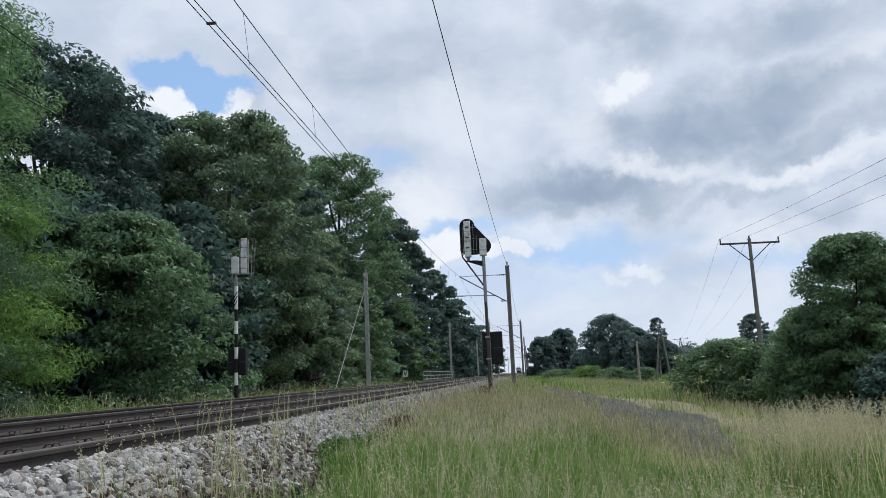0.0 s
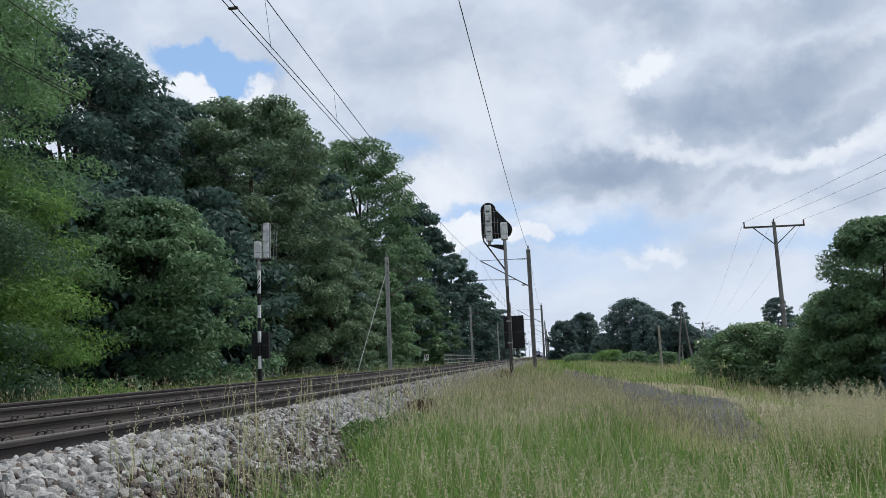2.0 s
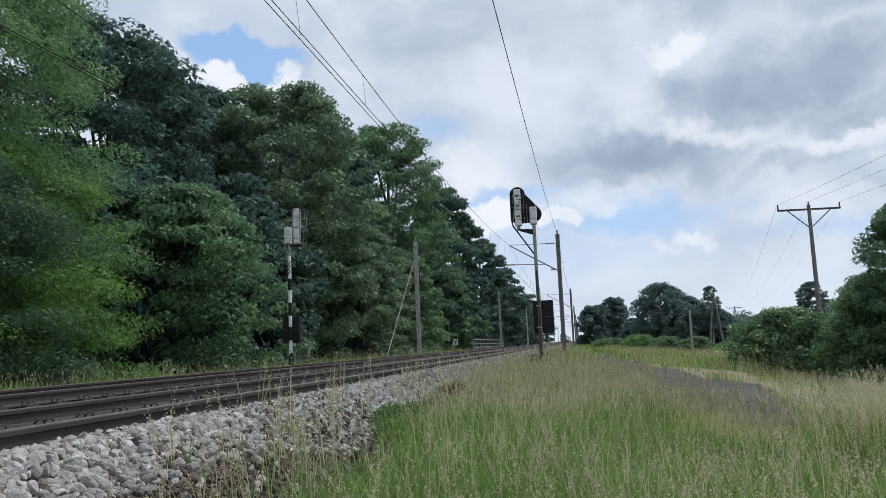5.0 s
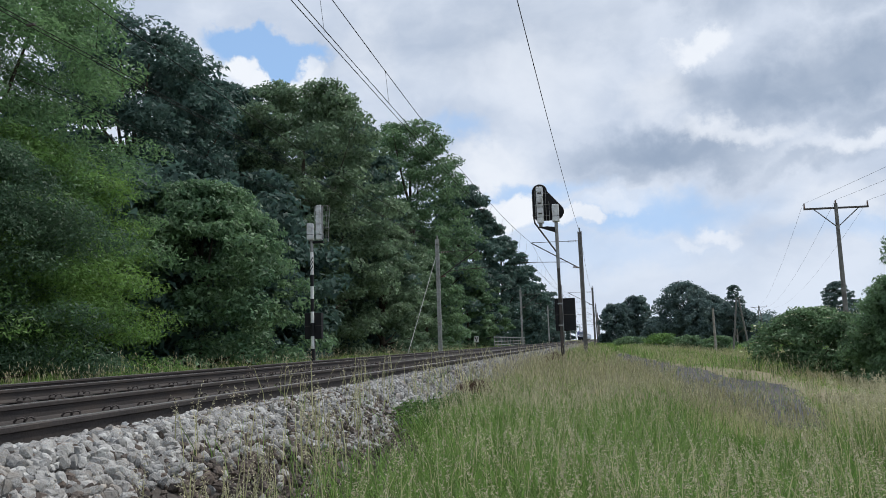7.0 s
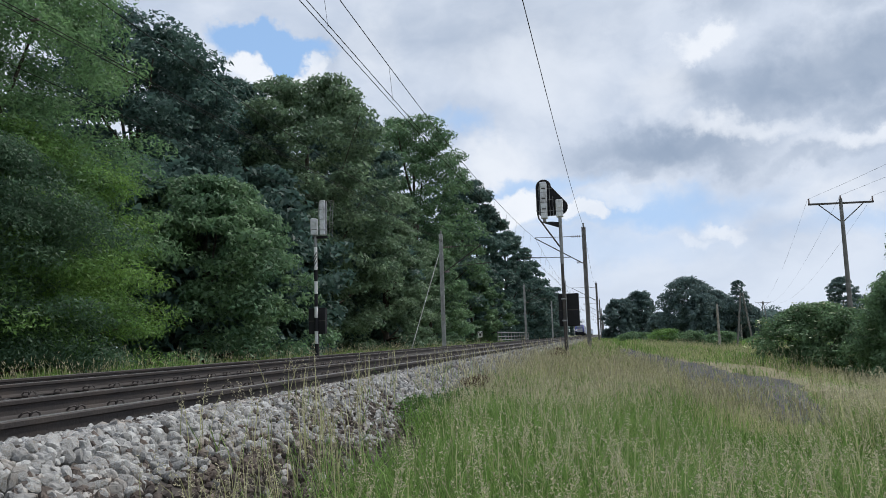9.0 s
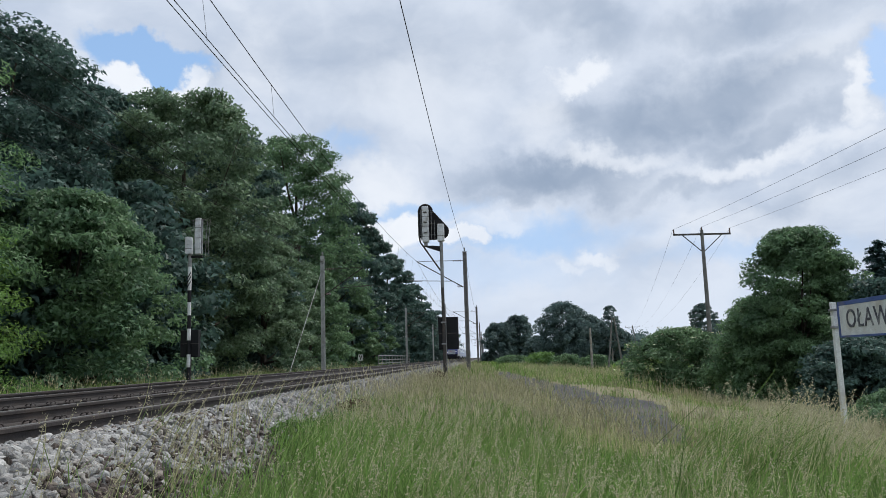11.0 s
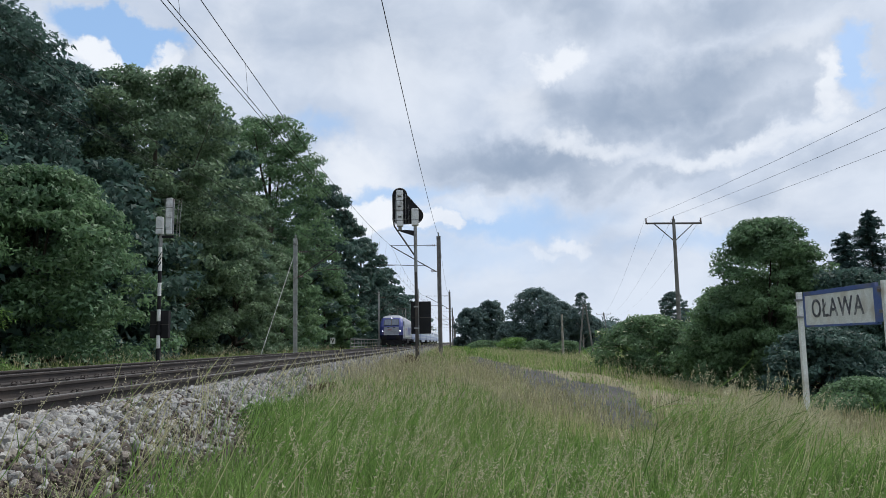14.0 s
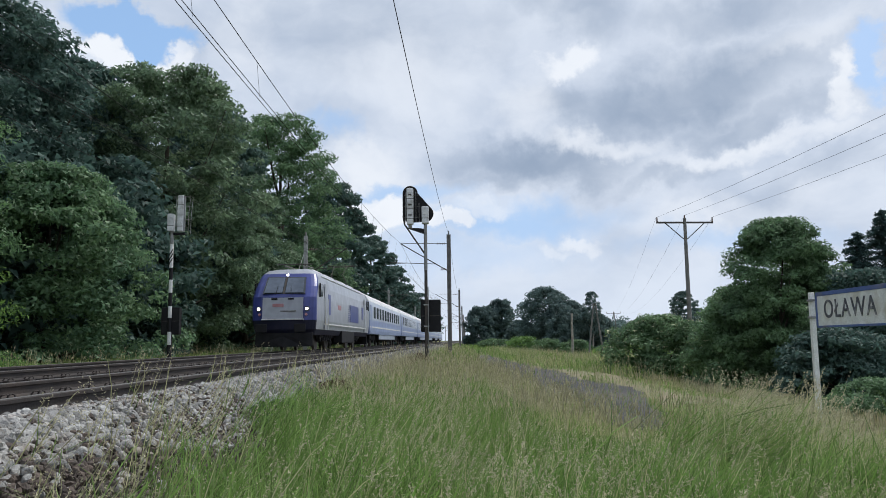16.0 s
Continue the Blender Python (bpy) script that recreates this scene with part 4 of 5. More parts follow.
def tree(name, x, y, h, r, mat, label, seed, leaves=22000, size=0.20, clumps=110, shape="round", low=0.12, trunk=0.28, bark="bark", lumpy=0.26, slim=0.55,
         group="wood edge trees", cat="tree", limbs=9, flowers=0, flat=0.62):
    rng = np.random.default_rng(seed)
    z0 = float(ground_z(x, y))
    t = thing(name, x, y, z0, 0, label, cat, group)
    leaves, size = int(leaves * 1.08), size * 0.90
    p, nrm, c, rc = crown_points(h * low, h - z0, r, clumps, leaves, rng, shape, lumpy, flat)
    v, f = leaf_cloud(p, nrm, size, rng, slim)
    ob = new("crown", raw_mesh("crown", v, f, [mat]))
    ob.parent = t
    top = h * 0.8
    part("trunk", Geo().tube([(0, 0, -0.3), (0.05 * h * 0.1, 0, top * 0.3), (-0.03 * h * 0.1, 0.05, top * 0.65), (0, 0, top)], trunk, trunk * 0.25, n=9), M[bark], t)
    for k in range(limbs):
        i = int(rng.integers(len(c)))
        tip = c[i]
        s = min(max(tip[2] * rng.uniform(0.35, 0.7), 0.4), top * 0.9)
        mid = (0.45 * tip[0], 0.45 * tip[1], s + 0.6 * (tip[2] - s) * 0.6)
        part("limb", Geo().tube([(0, 0, s), mid, tuple(tip)], trunk * 0.42, trunk * 0.08, n=5), M[bark], t)
    if flowers:
        k = rng.choice(leaves, flowers)
        up = p[k] + nrm[k] * 0.02
        q = np.repeat(up, 5, 0) + rng.normal(size=(flowers * 5, 3)) * np.array([0.09, 0.09, 0.02])
        v, f = leaf_cloud(q, np.tile([[0.0, 0, 1]], (len(q), 1)) + rng.normal(size=(len(q), 3)) * 0.25, 0.06, rng, 0.9)
        fo = new("blossom", raw_mesh("blossom", v, f, [M["bloom"]]))
        fo.parent = t
        tagged(fo, "flat cream blossom clusters")
    return t


DARK, MID, LIME, BUSH, FIR, FARL = M["leaf_dark"], M["leaf_mid"], M["leaf_lime"], M["leaf_bush"], M["leaf_fir"], M["leaf_far"]
LIND = M["leaf_linden"]
# the wood on the far side of the tracks
tree("ash_tree", -18.8, 20.5, 7.8, 5.3, LIME, "light green feathery tree at the wood edge", 1, 110000, 0.095, 190, "dome", -0.02, 0.22, lumpy=0.18, slim=0.34, flat=0.50)
tree("ash_tree", -21.9, 22.5, 17.5, 5.8, M["leaf_ash"], "tall feathery ash behind lighter foliage", 2, 140000, 0.12, 420, "round", 0.04, 0.3, lumpy=0.16, slim=0.36, flat=0.55)
tree("ash_tree", -17.3, 17.8, 6.6, 4.1, M["leaf_shade"], "green ash at the wood edge, shade in its leaf colour", 18, 80000, 0.085, 160, "dome", -0.03, 0.16, lumpy=0.2, slim=0.34, flat=0.5)
tree("ash_tree", -27.5, 19.0, 18.5, 6.0, M["leaf_ash"], "tall feathery ash inside the wood", 17, 50000, 0.2, 300, "round", 0.04, 0.3, lumpy=0.18, slim=0.36, flat=0.6)
tree("oak_tree", -25.2, 38.0, 18.6, 6.6, DARK, "tall dark green oak rising above the wood", 3, 52000, 0.19, 420, "round", 0.12, 0.4, lumpy=0.125)
tree("maple_tree", -16.9, 30.5, 7.7, 4.6, MID, "broad green maple beside the railway", 4, 44000, 0.14, 300, "dome", 0.03, 0.22, lumpy=0.14)
tree("linden_tree", -18.9, 47.5, 17.9, 5.9, LIND, "large rounded green linden in the wood edge", 5, 56000, 0.18, 420, "round", 0.04, 0.38, lumpy=0.13)
tree("oak_tree", -26.5, 50.0, 19.2, 6.0, DARK, "dark green oak behind the wood edge", 6, 44000, 0.26, 320, "round", 0.1, 0.4, lumpy=0.16)
tree("linden_tree", -15.9, 55.0, 9.5, 3.6, LIND, "green linden leaning towards the track", 7, 24000, 0.17, 200, "dome", 0.03, 0.25, lumpy=0.15)
tree("oak_tree", -19.3, 79.0, 24.3, 6.6, MID, "very tall green oak beside the railway", 8, 56000, 0.21, 520, "round", -0.10, 0.45, lumpy=0.13)
tree("oak_tree", -22.5, 66.0, 21.0, 6.0, DARK, "tall dark oak in the wood", 9, 44000, 0.26, 320, "round", 0.06, 0.4, lumpy=0.15)
tree("linden_tree", -18.2, 66.0, 13.5, 4.4, LIND, "middle-sized green linden filling the wood edge", 16, 26000, 0.18, 240, "dome", 0.03, 0.3, lumpy=0.14)
tree("maple_tree", -16.4, 72.0, 9.5, 3.8, MID, "low green maple by the mast", 10, 18000, 0.20, 160, "dome", 0.03, 0.22, lumpy=0.16)
tree("oak_tree", -18.6, 102.0, 22.0, 5.6, DARK, "tall dark oak along the railway", 11, 24000, 0.30, 220, "round", 0.05, 0.4, lumpy=0.15)
tree("oak_tree", -18.2, 121.0, 20.5, 5.4, DARK, "tall dark oak along the railway", 12, 22000, 0.32, 200, "round", 0.05, 0.4, lumpy=0.15)
tree("oak_tree", -17.6, 142.0, 19.8, 5.4, DARK, "tall dark oak along the railway", 13, 22000, 0.34, 200, "round", 0.05, 0.4, lumpy=0.15)
tree("maple_tree", -15.8, 92.0, 9.5, 3.4, MID, "green maple at the foot of tall oaks", 14, 14000, 0.24, 120, "dome", 0.03, 0.2, lumpy=0.16)
tree("maple_tree", -15.4, 108.0, 9.0, 3.0, MID, "green maple at the foot of tall oaks", 15, 10000, 0.26, 110, "dome", 0.03, 0.2, lumpy=0.16)
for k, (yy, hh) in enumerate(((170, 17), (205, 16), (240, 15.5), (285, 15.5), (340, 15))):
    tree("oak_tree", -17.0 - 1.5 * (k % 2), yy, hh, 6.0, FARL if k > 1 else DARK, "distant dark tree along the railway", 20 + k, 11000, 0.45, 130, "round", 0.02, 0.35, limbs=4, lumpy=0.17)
for k, (xx, yy, hh) in enumerate(((-31, 25, 15), (-33, 62, 19), (-30, 85, 20), (-28, 110, 19), (-40, 42, 17), (-22, 31, 9), (-21, 41, 11), (-21, 56, 13), (-20.5, 90, 14), (-30, 8, 15))):
    tree("oak_tree", xx, yy, hh, 6.0, DARK, "shaded dark tree inside the wood", 40 + k, 24000, 0.28, 240, "round", 0.02, 0.3, limbs=5, lumpy=0.18)

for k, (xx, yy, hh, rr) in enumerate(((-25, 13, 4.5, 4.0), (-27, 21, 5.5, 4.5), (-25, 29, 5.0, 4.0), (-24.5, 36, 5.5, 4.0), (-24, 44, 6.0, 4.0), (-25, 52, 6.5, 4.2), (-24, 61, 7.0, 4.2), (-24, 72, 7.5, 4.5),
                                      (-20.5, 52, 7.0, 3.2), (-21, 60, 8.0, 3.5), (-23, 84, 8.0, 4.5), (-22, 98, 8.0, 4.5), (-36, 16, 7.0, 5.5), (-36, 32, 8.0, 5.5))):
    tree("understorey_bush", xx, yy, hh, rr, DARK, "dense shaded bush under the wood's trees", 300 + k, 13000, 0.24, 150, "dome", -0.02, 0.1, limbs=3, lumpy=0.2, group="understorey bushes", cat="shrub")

# right of the railway
tree("willow_tree", 10.1, 25.0, 4.15, 1.95, BUSH, "bushy green young tree above shrubs", 60, 60000, 0.085, 420, "tree", 0.0, 0.10, lumpy=0.14, group="field edge trees", slim=0.38, flat=0.75)
tree("willow_tree", 11.5, 26.0, 2.9, 1.7, BUSH, "lower leafy young tree beside the taller one", 66, 26000, 0.08, 240, "dome", 0.0, 0.08, lumpy=0.17, group="field edge trees", slim=0.38, flat=0.75)
tree("elder_bush", 9.2, 26.0, 1.9, 1.9, BUSH, "loose green shrub at the foot of a young tree", 67, 24000, 0.08, 220, "dome", 0.0, 0.07, lumpy=0.17, group="field edge shrubs", cat="shrub", limbs=6, flowers=40)
tree("elder_bush", 8.3, 33.0, 1.35, 2.5, BUSH, "flowering elder bush with cream blossoms", 61, 26000, 0.085, 220, "dome", 0.02, 0.08, lumpy=0.14, group="field edge shrubs", cat="shrub", limbs=6, flowers=420)
tree("elder_bush", 11.4, 31.0, 2.5, 2.4, BUSH, "dense green shrub at the field edge", 62, 26000, 0.085, 220, "dome", 0.02, 0.08, lumpy=0.14, group="field edge shrubs", cat="shrub", limbs=6, flowers=50)
tree("elder_bush", 10.4, 22.0, 0.6, 1.8, DARK, "dark leafy shrub under the young tree", 63, 20000, 0.08, 180, "dome", 0.02, 0.07, lumpy=0.15, group="field edge shrubs", cat="shrub", limbs=5)
tree("elder_bush", 12.3, 24.0, 2.4, 2.0, DARK, "dark leafy shrub behind the station sign", 64, 20000, 0.085, 180, "dome", 0.02, 0.07, lumpy=0.15, group="field edge shrubs", cat="shrub", limbs=5)
tree("hazel_bush", 8.1, 15.6, -0.45, 1.15, MID, "low green hedge shrub beside the sign", 65, 14000, 0.045, 140, "dome", 0.02, 0.04, lumpy=0.15, group="field edge shrubs", cat="shrub", limbs=4)


def spruce(x, y, top, r, seed):
    """A conifer: a straight stem with whorls of drooping, needle-covered branches."""
    rng = np.random.default_rng(seed)
    z0 = float(ground_z(x, y))
    t = thing("spruce_tree", x, y, z0, 0, "dark blue-green spruce behind the station sign", "tree", "spruces")
    h = top - z0
    part("trunk", Geo().tube([(0, 0, -0.2), (0, 0, h * 0.97)], 0.11, 0.015, n=8), M["bark"], t)
    P, Nn = [], []
    for z in np.arange(0.15, h - 0.1, 0.13) + rng.uniform(-0.05, 0.05):
        reach = r * (1 - z / h) ** 0.85 + 0.10
        for k in range(int(rng.integers(6, 9))):
            a = rng.uniform(0, math.tau)
            ln = reach * rng.uniform(0.65, 1.12)
            n = int(70 + 120 * ln)
            s = rng.uniform(0.05, 1.0, n)
            side = rng.normal(0, 0.16, n) * ln * (1.05 - s)
            px = s * ln * math.cos(a) - side * math.sin(a)
            py = s * ln * math.sin(a) + side * math.cos(a)
            pz = z + rng.uniform(-0.08, 0.08) + 0.10 * s * ln - 0.22 * ln * s ** 2 + rng.normal(0, 0.03, n) - abs(side) * 0.4
            P.append(np.stack([px, py, pz], 1))
            Nn.append(np.tile([0.0, 0, 1], (n, 1)) + rng.normal(0, 0.35, (n, 3)))
    P, Nn = np.concatenate(P), np.concatenate(Nn)
    Nn /= np.linalg.norm(Nn, axis=1, keepdims=True)
    v, f = leaf_cloud(P, Nn, 0.075, rng, 0.26)
    o = new("needles", raw_mesh("needles", v, f, [FIR]))
    o.parent = t
    return t


for k, (xx, yy, hh, rr) in enumerate(((16.2, 30.0, 5.3, 2.9), (14.9, 29.5, 4.4, 2.3), (18.4, 29.5, 5.9, 3.0), (13.4, 25.5, 2.6, 2.0))):
    spruce(xx, yy, hh, rr, 70 + k)
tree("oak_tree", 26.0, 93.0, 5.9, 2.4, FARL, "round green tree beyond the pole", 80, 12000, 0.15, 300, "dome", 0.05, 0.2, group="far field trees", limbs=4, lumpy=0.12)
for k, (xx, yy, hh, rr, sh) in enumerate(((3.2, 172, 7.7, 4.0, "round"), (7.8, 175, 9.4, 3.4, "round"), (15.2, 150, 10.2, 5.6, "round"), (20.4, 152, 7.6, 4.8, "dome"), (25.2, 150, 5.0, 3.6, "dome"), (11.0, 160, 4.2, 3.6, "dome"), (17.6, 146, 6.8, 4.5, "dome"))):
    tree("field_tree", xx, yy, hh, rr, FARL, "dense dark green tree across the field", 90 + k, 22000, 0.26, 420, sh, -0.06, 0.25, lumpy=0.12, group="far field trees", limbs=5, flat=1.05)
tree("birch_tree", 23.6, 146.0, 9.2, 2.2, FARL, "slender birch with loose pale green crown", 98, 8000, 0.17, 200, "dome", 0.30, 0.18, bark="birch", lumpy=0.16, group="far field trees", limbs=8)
for k, (xx, yy, hh, rr) in enumerate(((8.6, 118, 0.9, 3.2), (11.5, 112, 0.5, 2.6), (14.0, 100, 0.3, 2.2), (4.5, 128, 0.6, 2.8))):
    tree("thicket", xx, yy, hh, rr, LIME if k < 1 else BUSH, "low fresh green thicket in the meadow", 110 + k, 7000, 0.14, 110, "dome", 0.01, 0.06, group="meadow thickets", cat="shrub", limbs=3, lumpy=0.17)


for k, (xx, yy, tt, rr) in enumerate(((-2.02, 8.6, -0.20, 0.36), (-1.75, 8.1, -0.34, 0.30), (-1.80, 9.6, -0.22, 0.40), (-1.45, 8.9, -0.34, 0.30), (-1.60, 10.6, -0.30, 0.32))):
    tree("nettle_plant", xx, yy, tt, rr, M["leaf_weed"], "leafy green weeds at the ballast foot", 130 + k, 1500, 0.036, 20, "dome", 0.02, 0.010, lumpy=0.38, group="trackside weeds", cat="weed", limbs=6, slim=0.4)
for k, (xx, yy) in enumerate(((-1.75, 25.6), (-1.6, 26.2), (-1.9, 11.6))):
    tree("dock_plant", xx, yy, 0.0 - 0.15 * (k == 2), 0.28, M["dock"], "rust-brown dock plant gone to seed", 140 + k, 1400, 0.035, 22, "dome", 0.0, 0.012, lumpy=0.3, group="dock plants", cat="weed", limbs=5)


def far_wood():
    rng = np.random.default_rng(7)
    P, Nn = [], []
    for k in range(150):
        az = rng.uniform(0.08, 0.75)
        dist = rng.uniform(300, 430)
        x, y = dist * math.sin(az), dist * math.cos(az)
        hh = rng.uniform(6, 11) + (2 if az > 0.3 else 0)
        p, nrm, c, rc = crown_points(0.0, hh, rng.uniform(5, 9), 16, 420, rng, "dome", 0.32)
        P.append(p + np.array([x, y, -1.5]))
        Nn.append(nrm)
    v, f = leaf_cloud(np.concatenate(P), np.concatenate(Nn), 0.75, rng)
    tagged(new("far_wood", raw_mesh("far_wood", v, f, [FARL])), "band of woods along the horizon, haze in its colour", "wood", kind="stuff")


far_wood()

# ---------------------------------------------------------------- the train
def outline_at(z, w, fy, ry, rad, n=5):
    """Half outline of the body at one height, from the middle of the front round to the middle of the rear."""
    pts = [(0.0, fy)]
    for k in range(n + 1):
        a = (math.pi / 2) * k / n
        pts.append((w - rad + rad * math.sin(a), fy + 0.55 * rad * (1 - math.cos(a)) + 0.06 + 0.0 * k))
    for k in range(n + 1):
        a = (math.pi / 2) * k / n
        pts.append((w - rad + rad * math.cos(a), ry - 0.06 - 0.55 * rad * (1 - math.sin(a))))
    pts.append((0.0, ry))
    full = pts + [(-a, b) for a, b in reversed(pts[1:-1])]
    return [(a, b, z) for a, b in full]


def loft(levels, paint):
    g = Geo()
    rings = [outline_at(*lv) for lv in levels]
    n = len(rings[0])
    vs = [p for r in rings for p in r]
    o = len(g.v)
    g.v += vs
    for i in range(len(rings) - 1):
        for k in range(n):
            q = (o + i * n + k, o + i * n + (k + 1) % n, o + (i + 1) * n + (k + 1) % n, o + (i + 1) * n + k)
            c = [sum(g.v[j][a] for j in q) / 4 for a in range(3)]
            g.f.append(q)
            g.mi.append(paint(c))
    g.f.append(tuple(range(o, o + n))[::-1])
    g.mi.append(paint((0, 9, levels[0][0])))
    g.f.append(tuple(range(o + (len(rings) - 1) * n, o + len(rings) * n)))
    g.mi.append(paint((0, 9, levels[-1][0])))
    return g


def wheelset(parent, y, r=0.55):
    for s in (-1, 1):
        w = part("wheel", Geo().tube([(s * 0.70, y, r), (s * 0.83, y, r)], r, n=20), M["darksteel"], parent)
        part("axle_box", Geo().box(s * 0.98 - 0.09, s * 0.98 + 0.09, y - 0.16, y + 0.16, r - 0.14, r + 0.16, 0.02), M["black"], w)
    part("axle", Geo().tube([(-0.75, y, r), (0.75, y, r)], 0.09, n=10), M["darksteel"], parent)


def bogie(parent, y, base=2.9, r=0.57):
    g = Geo()
    for s in (-1, 1):
        g.box(s * 1.05 - 0.09, s * 1.05 + 0.09, y - base / 2 - 0.5, y + base / 2 + 0.5, 0.62, 0.86, 0.03)
        for q in (-0.9, -0.3, 0.3, 0.9):
            g.tube([(s * 1.08, y + q, 0.5), (s * 1.08, y + q, 0.85)], 0.12, n=8)
    g.box(-1.0, 1.0, y - 0.5, y + 0.5, 0.45, 0.8, 0.04)
    b = part("bogie", g, M["black"], parent, "dirty black bogie")
    for q in (-base / 2, base / 2):
        wheelset(b, y + q, r)


def locomotive():
    t = thing("locomotive", FAR, 535.5, 0, 0, "silver and blue electric locomotive with lit headlights", "locomotive", "train")
    LEN = 19.6

    def paint(c):
        x, y, z = c
        e = min(y, LEN - y)
        if z < 1.42 and e < 2.0:
            return 2
        if z < 1.0:
            return 2
        if e < 2.3 and 1.4 < z < 3.62:
            return 1
        return 0

    lv = [(0.75, 1.30, 0.32, LEN - 0.32, 0.75), (1.0, 1.42, 0.08, LEN - 0.08, 0.7), (1.42, 1.48, 0.0, LEN, 0.65), (2.0, 1.49, 0.02, LEN - 0.02, 0.65), (2.48, 1.48, 0.10, LEN - 0.10, 0.65),
          (3.0, 1.44, 0.50, LEN - 0.5, 0.62), (3.45, 1.34, 0.90, LEN - 0.9, 0.60), (3.62, 1.25, 1.06, LEN - 1.06, 0.6), (3.80, 1.08, 1.35, LEN - 1.35, 0.55), (3.88, 0.80, 1.75, LEN - 1.75, 0.45)]
    body = part("body", loft(lv, paint), [M["loco_grey"], M["loco_blue"], M["loco_navy"]], t, "silver grey body with blue cab ends")
    for side in (0, 1):
        f = (lambda y: y) if side == 0 else (lambda y: LEN - y)
        part("nose_panel", Geo().prism([(-0.92, f(-0.03), 1.46), (0.92, f(-0.03), 1.46), (0.92, f(0.04), 2.44), (-0.92, f(0.04), 2.44)], (0, f(0.12) - f(0), 0)), M["loco_grey"], t, "pale grey nose panel")
        part("nose_sill", Geo().box(-0.96, 0.96, min(f(-0.06), f(0.05)), max(f(-0.06), f(0.05)), 1.43, 1.475, 0.01), M["white"], t)
        w = part("windscreen", Geo().prism([(-0.98, f(0.20), 2.62), (0.98, f(0.20), 2.62), (0.90, f(0.84), 3.44), (-0.90, f(0.84), 3.44)], (0, f(0.05) - f(0), -0.02)), M["pane"], t, "raked dark windscreen")
        for s in (-1, 1):
            part("glazing", Geo().prism([(s * 0.07, f(0.185), 2.68), (s * 0.90, f(0.185), 2.68), (s * 0.83, f(0.785), 3.40), (s * 0.07, f(0.785), 3.40)], (0, f(0.03) - f(0), -0.02)), M["screen"], w, "windscreen glass with the sky's reflection in its colour")
        part("window_bar", Geo().prism([(-0.04, f(0.18), 2.62), (0.04, f(0.18), 2.62), (0.04, f(0.82), 3.44), (-0.04, f(0.82), 3.44)], (0, f(0.03) - f(0), -0.02)), M["darksteel"], w)
        for s in (-1, 1):
            part("wiper", Geo().tube([(s * 0.35, f(0.12), 2.58), (s * 0.30, f(0.35), 3.0)], 0.012, n=5), M["black"], w)
            part("wiper_mount", Geo().box(s * 0.38 - 0.14, s * 0.38 + 0.14, min(f(-0.02), f(0.12)), max(f(-0.02), f(0.12)), 2.34, 2.42, 0.02), M["black"], t)
            part("headlight", Geo().tube([(s * 1.10, f(0.10), 1.93), (s * 1.10, f(0.045), 1.93)], 0.07, n=16), M["lamp"], t, "lit round headlight")
            part("headlight_rim", Geo().tube([(s * 1.10, f(0.12), 1.93), (s * 1.10, f(0.055), 1.93)], 0.115, n=16), M["darksteel"], t)
            part("tail_lamp", Geo().tube([(s * 1.06, f(0.10), 1.66), (s * 1.06, f(0.04), 1.68)], 0.06, n=12), M["red"], t)
            part("buffer", Geo().tube([(s * 0.875, f(0.25), 1.05), (s * 0.875, f(-0.30), 1.05), (s * 0.875, f(-0.32), 1.05)], 0.11, n=12), M["black"], t)
            part("buffer_plate", Geo().box(s * 0.875 - 0.26, s * 0.875 + 0.26, min(f(-0.38), f(-0.33)), max(f(-0.38), f(-0.33)), 0.86, 1.24, 0.03), M["black"], t)
            x = s * 1.49
            part("cab_window", Geo().box(min(x - 0.02, x + 0.02), max(x - 0.02, x + 0.02), min(f(1.15), f(1.75)), max(f(1.15), f(1.75)), 2.55, 3.15, 0.01), M["pane"], t)
            part("cab_door", Geo().box(min(x - 0.02, x + 0.015), max(x - 0.02, x + 0.015), min(f(2.35), f(3.0)), max(f(2.35), f(3.0)), 1.05, 3.2, 0.01), M["loco_grey"], t)
            for q in (2.30, 3.05):
                part("grab_rail", Geo().tube([(x + s * 0.05, f(q), 1.0), (x + s * 0.05, f(q), 2.5)], 0.018, n=5), M["white"], t)
            part("mirror", Geo().box(min(x, x + s * 0.06), max(x, x + s * 0.06), min(f(0.95), f(1.05)), max(f(0.95), f(1.05)), 2.5, 3.15, 0.01), M["black"], t)
        part("top_lamp", Geo().tube([(0, f(1.05), 3.56), (0, f(0.93), 3.54)], 0.055, n=14), M["lamp"], t, "lit upper headlight")
        part("snow_plough", Geo().prism([(-1.3, f(0.25), 0.22), (0, f(-0.05), 0.22), (1.3, f(0.25), 0.22), (1.3, f(0.3), 0.85), (0, f(0.15), 0.85), (-1.3, f(0.3), 0.85)], (0, f(0.08) - f(0), 0)), M["black"], t)
        part("red_mark", Geo().box(-0.45, 0.05, min(f(-0.045), f(0.02)), max(f(-0.045), f(0.02)), 2.02, 2.16, 0.004), M["red"], t, "small faded red emblem bars")
        part("text_bar", Geo().box(-0.1, 0.62, min(f(-0.045), f(0.02)), max(f(-0.045), f(0.02)), 1.80, 1.85, 0.004), M["galv"], t)
